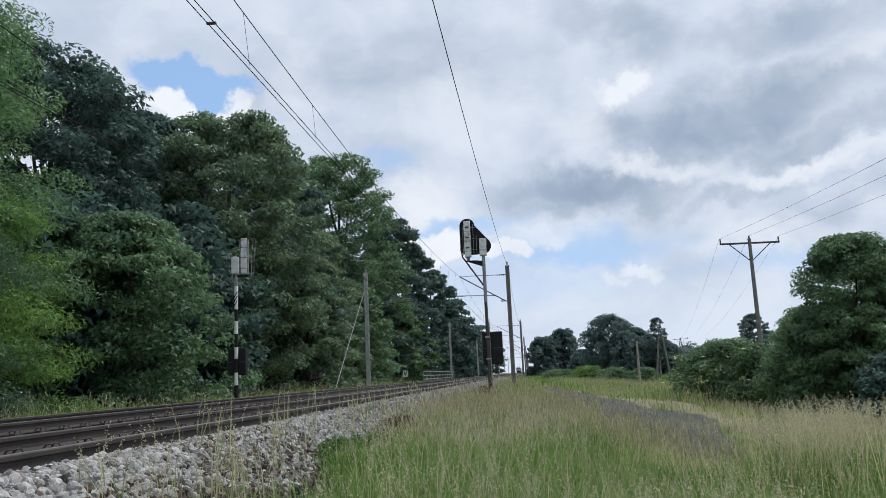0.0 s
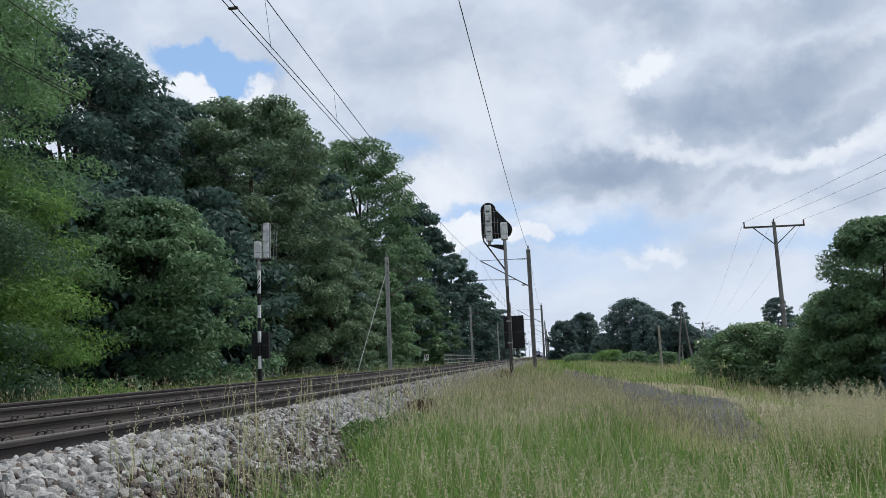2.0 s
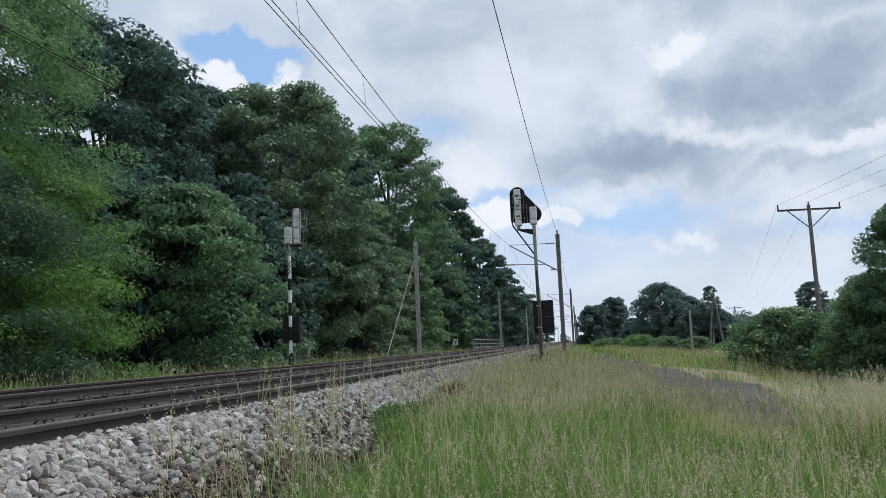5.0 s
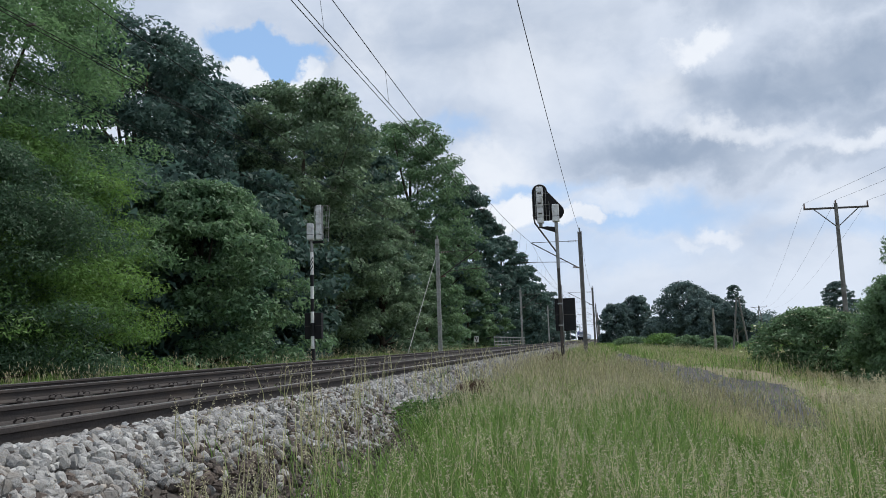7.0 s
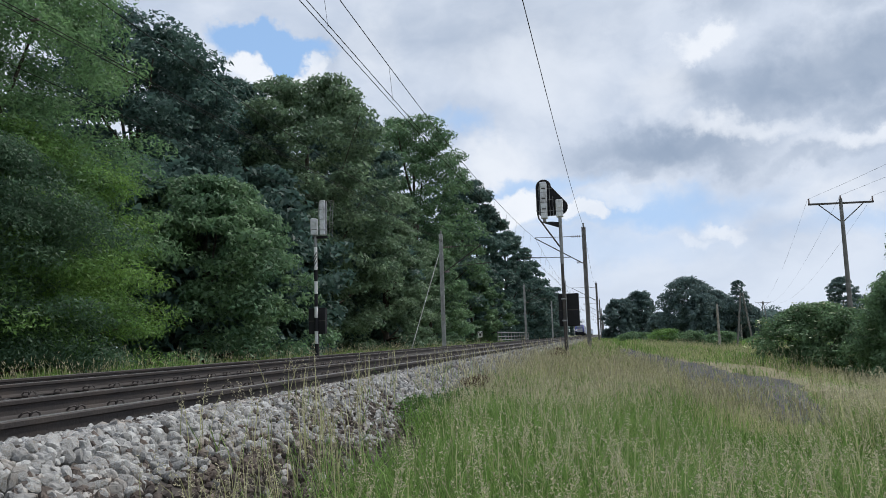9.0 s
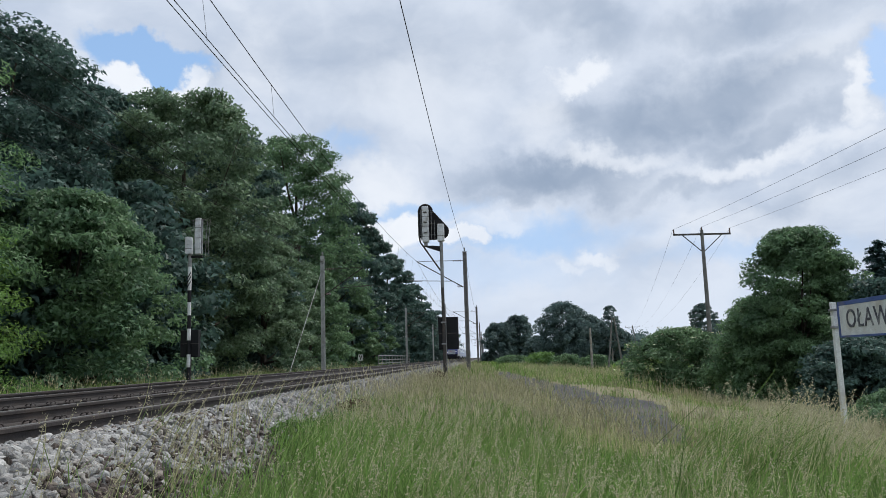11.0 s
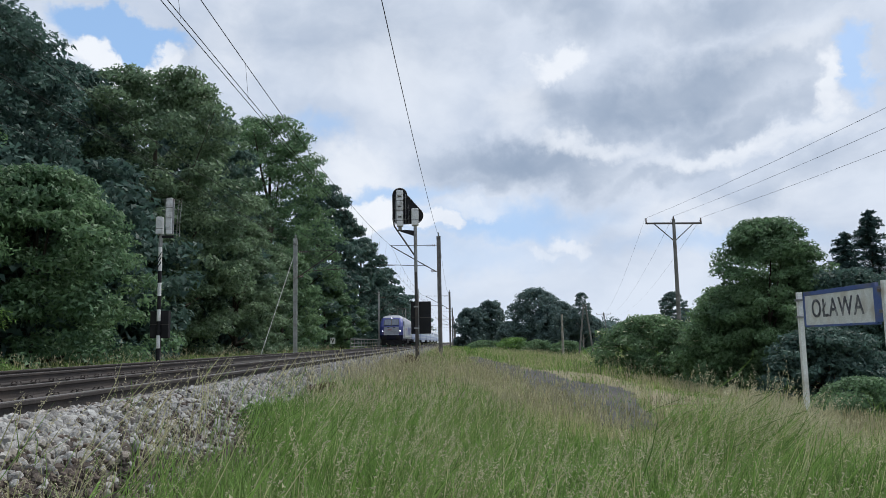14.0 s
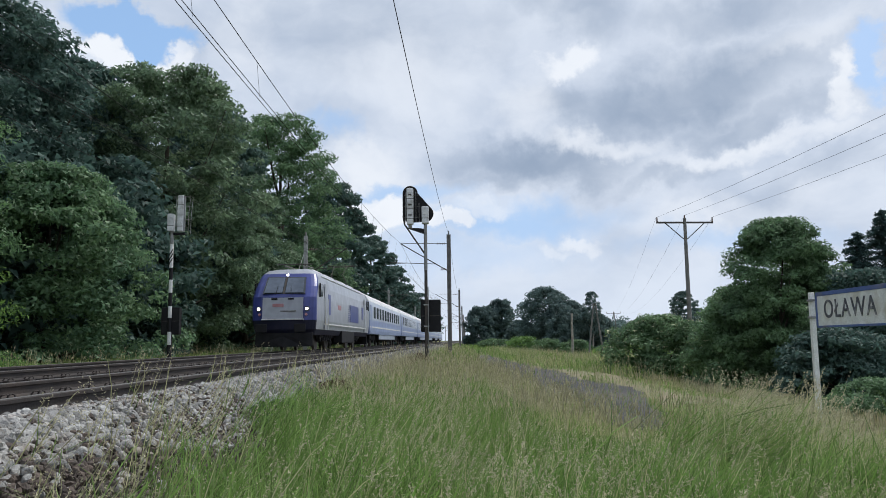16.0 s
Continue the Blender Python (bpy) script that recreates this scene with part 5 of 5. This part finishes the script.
    for s in (-1, 1):
        x = s * 1.485
        x0, x1 = min(x, x + s * 0.012), max(x, x + s * 0.012)
        for y0, y1, z0, z1 in ((3.3, 4.0, 1.75, 2.75), (10.6, 13.9, 1.55, 2.55), (15.4, 16.2, 1.8, 2.6)):
            part("side_stripes", Geo().box(x0, x1, y0, y1, z0, z1, 0.002), M["loco_blue"], t, "blue side block")
        for k in range(9):
            q = 10.2 - 0.02 * k
            part("side_bar", Geo().box(x0, x1, 9.6 + 0.05 * k, 10.6, 1.58 + k * 0.11, 1.63 + k * 0.11), M["loco_blue"], t)
        part("emblem_bar", Geo().box(x0, x1, 6.2, 7.2, 2.1, 2.35, 0.002), M["red"], t, "faded red emblem bar")
        part("sill_stripe", Geo().box(x0, x1 + 0.01 * s if s > 0 else x1, 2.2, LEN - 2.2, 1.24, 1.30, 0.002), M["white"], t)
        part("vent_rail", Geo().tube([(s * 1.30, 2.4, 3.58), (s * 1.30, LEN - 2.4, 3.58)], 0.03, n=5), M["lightgrey"], t)
        part("underframe_box", Geo().box(min(x, x - s * 0.5), max(x, x - s * 0.5), 7.6, 12.0, 0.35, 1.0, 0.04), M["black"], t)
    g = Geo()
    for y0, y1 in ((3.2, 5.6), (6.2, 9.2), (10.2, 13.4), (14.0, 16.4)):
        g.box(-0.75, 0.75, y0, y1, 3.85, 4.02, 0.05)
    part("roof_hatches", g, M["lightgrey"], t)
    for y0, up in ((3.4, 0), (16.2, 1)):
        s = -1 if y0 < 9 else 1
        if up:
            g = Geo()
            for x in (-0.5, 0.5):
                g.tube([(x, y0, 4.05), (x * 0.7, y0 - 1.6, 4.70), (x * 0.9, y0 - 0.1, 5.42)], 0.03, n=5)
            g.tube([(-0.85, y0 - 0.1, 5.42), (0.85, y0 - 0.1, 5.42)], 0.03, n=5)
        else:
            g = Geo()
            for x in (-0.5, 0.5):
                g.tube([(x, y0 - 1.0, 4.12), (x, y0 + 1.2, 4.18)], 0.03, n=5)
            g.tube([(-0.85, y0 - 0.9, 4.2), (0.85, y0 - 0.9, 4.2)], 0.025, n=5)
        part("pantograph", g, M["darksteel"], t, "raised pantograph" if up else "folded pantograph")
    bogie(t, 4.9)
    bogie(t, LEN - 4.9)
    return t


def coach(y):
    t = thing("passenger_coach", FAR, 535.5 + y, 0, 0, "pale blue and white passenger coach with dark windows", "coach", "train")
    LEN = 26.2

    def paint(c):
        z = c[2]
        return 1 if z < 1.95 else (2 if z > 3.3 else 0)

    lv = [(0.95, 1.38, 0.0, LEN, 0.12), (1.2, 1.41, 0, LEN, 0.12), (1.95, 1.415, 0, LEN, 0.12), (1.96, 1.415, 0, LEN, 0.12), (2.9, 1.40, 0, LEN, 0.12), (3.3, 1.33, 0.02, LEN - 0.02, 0.12),
          (3.31, 1.33, 0.02, LEN - 0.02, 0.12), (3.7, 1.10, 0.05, LEN - 0.05, 0.12), (3.93, 0.72, 0.08, LEN - 0.08, 0.12), (4.03, 0.25, 0.1, LEN - 0.1, 0.1)]
    part("body", loft(lv, paint), [M["coach_white"], M["coach_blue"], M["lightgrey"]], t)
    win = {s: Geo().box(s * 1.405 - 0.012, s * 1.405 + 0.012, 0, 1.15, 2.12, 2.98, 0.008).mesh("window") for s in (-1, 1)}
    door = {s: Geo().box(s * 1.41 - 0.02, s * 1.41 + 0.015, 0, 0.8, 1.0, 3.05, 0.01).mesh("door") for s in (-1, 1)}
    for s in (-1, 1):
        for k in range(11):
            o = part("window", win[s], M["pane"], t)
            o.location.y = 2.3 + k * 1.98
        for q in (0.5, LEN - 1.3):
            o = part("door", door[s], M["coach_blue"], t)
            o.location.y = q
        part("stripe", Geo().box(s * 1.418 - 0.006, s * 1.418 + 0.006, 0.2, LEN - 0.2, 1.40, 1.50), M["white"], t)
        part("skirt", Geo().box(s * 1.3 - 0.03, s * 1.3 + 0.03, 6.5, LEN - 6.5, 0.55, 1.0, 0.02), M["coach_white"], t)
    part("underframe", Geo().box(-1.0, 1.0, 6.0, LEN - 6.0, 0.5, 0.98, 0.05), M["black"], t)
    part("gangway", Geo().box(-0.55, 0.55, -0.55, 0.05, 1.0, 3.3, 0.05), M["black"], t)
    bogie(t, 3.6, 2.5, 0.46)
    bogie(t, LEN - 3.6, 2.5, 0.46)
    return t


TRAIN = [(locomotive(), 0.0)] + [(coach(20.3 + k * 26.75), 20.3 + k * 26.75) for k in range(6)]


# ---------------------------------------------------------------- ballast stones
def scatter_stones():
    rng = np.random.default_rng(11)
    shoulder = make_ballast_bed

    def pick(n, x0, x1, y0, y1):
        return rng.uniform(x0, x1, n), rng.uniform(y0, y1, n)

    for count, y0, y1, near in ((5800, 1.2, 6.2, True), (5600, 6.2, 11.5, False)):
        x, y = pick(count, -3.42, -1.95, y0, y1)
        ok = (x < -2.45 - 0.12 * (y < 4.9) + 0.12 * np.sin(2.1 * y) + 0.35 * np.clip((y - 5.5) / 2, 0, 1)) | (rng.uniform(0, 1, len(x)) < 0.06)
        x, y = x[ok], y[ok]
        stone_field("shoulder_stones", x, y, rng.uniform(0.022, 0.054, len(x)), [M["stone"]], "pale grey angular ballast stones", rng, shoulder, 0.012, near)
    x, y = pick(5600, -3.42, -2.0, 11, 30)
    stone_field("shoulder_stones", x, y, rng.uniform(0.04, 0.08, len(x)), [M["stone"]], "pale grey angular ballast stones", rng, shoulder)
    x, y = pick(3200, -3.45, -2.2, 30, 90)
    stone_field("shoulder_stones", x, y, rng.uniform(0.06, 0.11, len(x)), [M["stone"]], "pale ballast stones far along the track", rng, shoulder, -0.02)
    x, y = pick(1600, -3.42, -1.95, -6, 1.3)
    stone_field("shoulder_stones", x, y, rng.uniform(0.05, 0.09, len(x)), [M["stone"]], "pale grey angular ballast stones", rng, shoulder)
    x, y = pick(7600, -3.3, -1.35, 1.5, 9)
    ok = (x > -2.62) | (rng.uniform(0, 1, len(x)) < 0.30)
    x, y = x[ok], y[ok]
    stone_field("dirty_stones", x, y, rng.uniform(0.018, 0.05, len(x)), [M["rust_stone"]], "brown earthy stones at the ballast foot", rng, shoulder, 0.02)
    xs, ys = [], []
    for c in (NEAR, FAR):
        x, y = pick(2300, c - 1.9, c + 1.7, 2, 30)
        ok = (abs(abs(x - c) - GAUGE / 2) > 0.13) & (x < -3.65)
        xs.append(x[ok]), ys.append(y[ok])
    x, y = np.concatenate(xs), np.concatenate(ys)
    stone_field("track_stones", x, y, rng.uniform(0.026, 0.048, len(x)), [M["rust_stone"]], "rust-brown stones between the rails", rng, shoulder, -0.035)
    # the nearest stones, each one by itself
    shapes = []
    for v in stone_shapes(24, rng, FINE_V):
        me = raw_mesh("stone", v, FINE_F, [M["stone"]])
        shapes.append(me)
    for k in range(300):
        xx, yy = -3.15 + 0.75 * float(rng.uniform()), float(rng.uniform(2.2, 5.8))
        s = float(rng.uniform(0.032, 0.056))
        o = new("stone", shapes[k % 24])
        o.parent = shoulder
        o.location, o.scale = (xx, yy, float(bed_z(xx)) + s * 0.75), (s, s, s)
        o.rotation_euler = tuple(rng.uniform(0, 6.28, 3))


scatter_stones()


# ---------------------------------------------------------------- grass
def blades(x, y, z, h, w, lean, rng, bias=(0.0, 0.0), plain=False):
    """Bent grass blades: three quads' worth of triangles each, tapering to a point."""
    n = len(x)
    a = rng.uniform(0, math.tau, n)
    side = np.stack([np.cos(a), np.sin(a), np.zeros(n)], 1) * (w * 0.5)[:, None]
    b = rng.uniform(0, math.tau, n)
    bend = np.stack([np.cos(b) * lean * h + bias[0] * h, np.sin(b) * lean * h + bias[1] * h, np.zeros(n)], 1)
    root = np.stack([x, y, z], 1)
    up = np.stack([np.zeros(n), np.zeros(n), h], 1)
    p1 = root + up * 0.45 + bend * 0.22
    p2 = root + up * 0.80 + bend * 0.62
    p3 = root + up * (1.0 - 0.25 * np.minimum(lean, 1))[:, None] + bend * 1.05
    if plain:
        v = np.stack([root - side, root + side, p2 - side * 0.7, p2 + side * 0.7, p3], 1)
        i = 5 * np.arange(n)[:, None]
        f = np.concatenate([i + [0, 1, 3], i + [0, 3, 2], i + [2, 3, 4]], 1).reshape(-1, 3)
        return v.reshape(-1, 3), f, p3, bend
    v = np.stack([root - side, root + side, p1 - side * 0.9, p1 + side * 0.9, p2 - side * 0.6, p2 + side * 0.6, p3], 1)
    i = 7 * np.arange(n)[:, None]
    f = np.concatenate([i + [0, 1, 3], i + [0, 3, 2], i + [2, 3, 5], i + [2, 5, 4], i + [4, 5, 6]], 1).reshape(-1, 3)
    return v.reshape(-1, 3), f, p3, bend


def heads(tip, bend, size, rng):
    """Slim seed heads: small spindles at the tips."""
    n = len(tip)
    d = bend * 0.5 + np.array([0, 0, 1.0]) * size[:, None] * 2
    d += rng.normal(size=(n, 3)) * size[:, None] * 0.35
    d /= np.linalg.norm(d, axis=1, keepdims=True)
    a = np.cross(d, np.array([0.3, 0.9, 0.1]))
    a /= np.linalg.norm(a, axis=1, keepdims=True)
    b = np.cross(d, a)
    L = size[:, None]
    r = L * rng.uniform(0.04, 0.075, (n, 1))
    ring = [tip + d * L * 0.4 + (a * math.cos(k * 2.094) + b * math.sin(k * 2.094)) * r for k in range(3)]
    v = np.stack([tip - d * L * 0.05] + ring + [tip + d * L], 1)
    i = 5 * np.arange(n)[:, None]
    f = []
    for k in range(3):
        m = (k + 1) % 3
        f += [i + [0, 1 + m, 1 + k], i + [1 + k, 1 + m, 4]]
    return v.reshape(-1, 3), np.concatenate(f, 1).reshape(-1, 3)


def panicles(tip, bend, size, rng, florets=14, grain=0.0068):
    """Loose seed heads: little florets spread along the last stretch of each stem."""
    n = len(tip)
    s = np.tile(np.linspace(-1.0, 0.35, florets), (n, 1))
    d = bend * 0.6 + np.array([0, 0, 1.0]) * np.linalg.norm(bend, axis=1, keepdims=True).clip(0.15, 1)
    d /= np.linalg.norm(d, axis=1, keepdims=True)
    p = tip[:, None, :] + d[:, None, :] * (s * size[:, None])[..., None]
    p = p + rng.normal(size=p.shape) * (size[:, None] * 0.05 * (1.15 - 0.6 * np.abs(s + 0.3)))[..., None]
    p = p.reshape(-1, 3)
    nrm = rng.normal(size=p.shape)
    nrm /= np.linalg.norm(nrm, axis=1, keepdims=True)
    return leaf_cloud(p, nrm, grain, rng, 0.42)


def plant(name, n, x0, x1, y0, y1, h, w, lean, mat, label, seed, keep=None, power=1.0, z_of=None, with_heads=None, bias=(0.0, 0.0)):
    rng = np.random.default_rng(seed)
    x = rng.uniform(x0, x1, n)
    y = y0 + (y1 - y0) * rng.uniform(0, 1, n) ** power
    if keep is not None:
        ok = rng.uniform(0, 1, n) < keep(x, y)
        x, y = x[ok], y[ok]
    n = len(x)
    # taller and shorter drifts
    open_view = 0.42 if not with_heads else 0.62
    hh_short = np.where((x > 2.6) & (x <= 5.2) & (y > 5.8) & (y < 15), 0.45, np.where((x > 0.2) & (x < 4.2) & (y > 8.5) & (y < 15), open_view, np.where((x > 0.6) & (x < 3.6) & (y > 5.5) & (y <= 8.5), 0.6, np.where((x > 5.2) & (x < 11) & (y > 7.0) & (y < 30), 0.30, np.where((x > -0.4) & (x < 5.2) & (y >= 15) & (y < 48), open_view + 0.08, 1.0)))))
    drift = 0.80 + 0.22 * np.sin(0.9 * x + 0.5 * y) * np.sin(0.55 * y - 0.7 * x + 1) + 0.12 * np.sin(2.7 * x + 1.9 * y)
    hh = rng.uniform(h[0], h[1], n) * drift * hh_short
    z = (ground_z(x, y) if z_of is None else z_of(x, y)) - 0.02
    v, f, tip, bend = blades(x, y, z, hh, rng.uniform(w[0], w[1], n), rng.uniform(lean[0], lean[1], n), rng, bias, plain=y1 > 20)
    ob = tagged(new(name, raw_mesh(name, v, f, [mat])), label, "grass", kind="stuff")
    if with_heads:
        hv, hf = (panicles if y1 < 10 else heads)(tip, bend, rng.uniform(*with_heads, n), rng)
        tagged(new("seed_heads", raw_mesh("seed_heads", hv, hf, [M["seed"]])), "pale ripening seed heads of long grass", "grass", kind="stuff")
    return ob


def meadow(x, y):
    """How densely grass grows: none on the ballast, thin on the path."""
    edge = -1.50 - 0.25 * np.clip((y - 4) / 3, 0, 1) - 0.65 * np.clip((y - 8) / 6, 0, 1) + 0.2 * np.sin(1.3 * y) + 0.12 * np.sin(3.1 * y)
    d = np.clip((x - edge) / 0.35, 0, 1)
    right = np.interp(y, PATH_Y, PATH_R)
    path = (x > np.interp(y, PATH_Y, PATH_L) + 0.2 * np.sin(y)) & (x < right + 0.25 * np.sin(0.7 * y)) & (y > 12)
    d = np.where(path, d * np.where(y < 18, 0.14, 0.06), d)
    verge = (x >= right) & (x < right + 1.7) & (y > 13.5) & (y < 34)
    return np.where(verge, d * 0.12, d)


plant("meadow_grass", 90000, -2.3, 6.0, 1.6, 9, (0.24, 0.58), (0.003, 0.007), (0.15, 0.75), M["grass"], "long green meadow grass", 1, meadow, bias=(0.10, 0.0))
plant("meadow_grass", 70000, -2.6, 10, 9, 24, (0.24, 0.55), (0.006, 0.012), (0.15, 0.7), M["grass"], "long green meadow grass", 2, meadow, 1.2, bias=(0.08, 0.0))
plant("meadow_grass", 30000, -2.8, 20, 24, 70, (0.32, 0.65), (0.018, 0.035), (0.1, 0.6), M["grass"], "meadow grass further off", 3, meadow, 1.2)
plant("meadow_grass", 16000, -2.5, 45, 70, 180, (0.35, 0.7), (0.05, 0.11), (0.1, 0.6), M["grass"], "meadow grass far along the field", 4, None, 1.3)
plant("dry_stems", 3600, -2.2, 6.0, 1.7, 9, (0.50, 0.86), (0.0025, 0.0045), (0.05, 0.4), M["grass_dry"], "thin pale stems of ripe grass", 5, meadow, 1.0, None, (0.05, 0.10))
plant("dry_stems", 19000, -2.5, 9, 9, 26, (0.50, 0.95), (0.004, 0.008), (0.05, 0.4), M["grass_dry"], "thin pale stems of ripe grass", 6, meadow, 1.1, None, (0.08, 0.15))
plant("dry_stems", 9000, -2.7, 16, 26, 75, (0.55, 0.95), (0.008, 0.015), (0.05, 0.4), M["grass_dry"], "pale ripe grass further off", 7, meadow, 1.1, None, (0.10, 0.18))
plant("meadow_grass", 12000, -2.3, 8, -6, 1.6, (0.34, 0.70), (0.008, 0.014), (0.15, 0.75), M["grass"], "long green meadow grass", 12, meadow)
plant("trackside_grass", 26000, -16, -10.9, 6, 100, (0.35, 0.75), (0.012, 0.028), (0.1, 0.6), M["grass"], "rough grass strip along the wood", 8, None, 1.5)
plant("trackside_stems", 2600, -15, -10.9, 6, 80, (0.6, 1.0), (0.006, 0.012), (0.05, 0.4), M["grass_dry"], "pale grass stems along the wood", 9, None, 1.4, None, (0.09, 0.15))


def stalk_tuft(seed, n, spread, h, heads_size, green, thick=0.0055, grain=0.008):
    """One tuft of long grass, with its own blades, stems and seed heads, round its origin."""
    rng = np.random.default_rng(seed)
    x, y = rng.normal(0, spread, n), rng.normal(0, spread, n)
    z = np.full(n, -0.06)
    v, f, tip, bend = blades(x, y, z, rng.uniform(h * 0.65, h * 1.05, n), np.full(n, thick), rng.uniform(0.05, 0.35, n), rng)
    stem = raw_mesh("stems", v, f, [M["grass_dry"]])
    hv, hf = panicles(tip, bend, rng.uniform(*heads_size, n), rng, 20, grain)
    seedm = raw_mesh("seed_head", hv, hf, [M["seed"]])
    m = green
    x, y = rng.normal(0, spread * 1.3, m), rng.normal(0, spread * 1.3, m)
    v, f, _, _ = blades(x, y, np.full(m, -0.06), rng.uniform(h * 0.35, h * 0.75, m), rng.uniform(0.004, 0.009, m), rng.uniform(0.15, 0.8, m), rng)
    leaf = raw_mesh("blades", v, f, [M["grass"]])
    return stem, seedm, leaf


TUFT_SHAPES = [stalk_tuft(200 + k, 8, 0.22, 0.80, (0.07, 0.14), 420) for k in range(6)]
SPARSE = [stalk_tuft(220 + k, 12, 0.12, 0.62, (0.10, 0.17), 10, 0.008, 0.0090) for k in range(3)]
TALL = [stalk_tuft(240 + k, 20, 0.20, 1.0, (0.10, 0.18), 120, 0.006, 0.0105) for k in range(3)]
TUFTS = []


def grass_tufts():
    rng = np.random.default_rng(33)
    made = {}

    def put(shapes, k, x, y, z, label):
        key = (id(shapes), k)
        if key not in made:
            t = thing("grass_tuft", x, y, z, 0, label, "grass tuft", "swaying grass tufts")
            for nm, me in zip(("straw", "seed", "foliage"), shapes[k]):
                tagged(part(nm, me, None, t), kind="stuff")
            made[key] = t
        else:
            t = copy_thing(made[key], pose(x, y, z))
        t["label"] = label
        TUFTS.append((t, x, y, z, float(rng.uniform(0, 6.28)), float(rng.uniform(0, 360)), 2.3 if shapes is TALL else 1.0))

    for k in range(38):  # a taller stand near the path's end
        y = float(rng.uniform(6.4, 9.4))
        x = y * float(rng.uniform(0.29, 0.45))
        put(TALL, k % 3, x, y, float(ground_z(x, y)), "tuft of tall pale flowering grass")
    n = 0
    while n < 250:
        x, y = float(rng.uniform(-1.6, 4.6)), float(2.3 + 11 * rng.uniform() ** 1.2)
        if (0.6 < x < 3.0 and y > 6.0) or (x >= 3.0 and y > 5.6) or rng.uniform() > float(meadow(np.array([x]), np.array([y]))[0]):
            continue
        put(TUFT_SHAPES, n % 6, x, y, float(ground_z(x, y)), "tuft of long green grass with pale seed heads")
        n += 1
    for k, (x, y) in enumerate(((-1.95, 3.6), (-1.75, 3.3), (-2.3, 5.2), (-2.5, 4.6), (-2.75, 6.6), (-2.2, 6.0), (-2.6, 8.2), (-2.35, 7.2), (-2.8, 9.5), (-2.5, 10.6), (-2.0, 4.3), (-1.9, 4.9), (-2.15, 5.6), (-2.45, 6.2), (-2.3, 8.8), (-2.6, 11.8), (-2.7, 13.0), (-2.5, 14.2))):
        put(SPARSE, k % 3, x, y, float(max(bed_z(x), ground_z(x, y))), "sparse dry grass stalks growing in the ballast")
    for k, (x, y) in enumerate(((6.9, 11.2), (7.4, 11.6), (7.0, 12.0), (7.8, 12.4))):
        put(TUFT_SHAPES, k, x, y, float(ground_z(x, y)), "tall grass tuft beside the sign post")


grass_tufts()


# ---------------------------------------------------------------- what moves
def motions():
    for ob, back in TRAIN:
        walk(ob, [(t, pose(FAR, 34.7 + 31.3 * (16 - t) + back, 0)) for t in (0.0, 8.0, 16.0)])
    for ob, x, y, z, ph, turn, soft_stem in TUFTS:
        rows = []
        for k in range(33):
            t = k * 0.5
            gust = 3.0 + 30.0 * soft_stem * min(max((t - 9.3) / 2.2, 0.0), 1.0)
            lean = gust * (0.70 + 0.35 * math.sin(1.9 * t + ph + 0.5 * x) + 0.15 * math.sin(4.1 * t + 2 * ph))
            if t < 9.3:
                lean = 3.0 * math.sin(1.3 * t + ph)
            rows.append((t, Matrix.Translation((x, y, z)) @ Matrix.Rotation(radians(lean), 4, Vector((-0.25, 1, 0)).normalized()) @ Matrix.Rotation(radians(turn), 4, "Z")))
        walk(ob, rows)


motions()
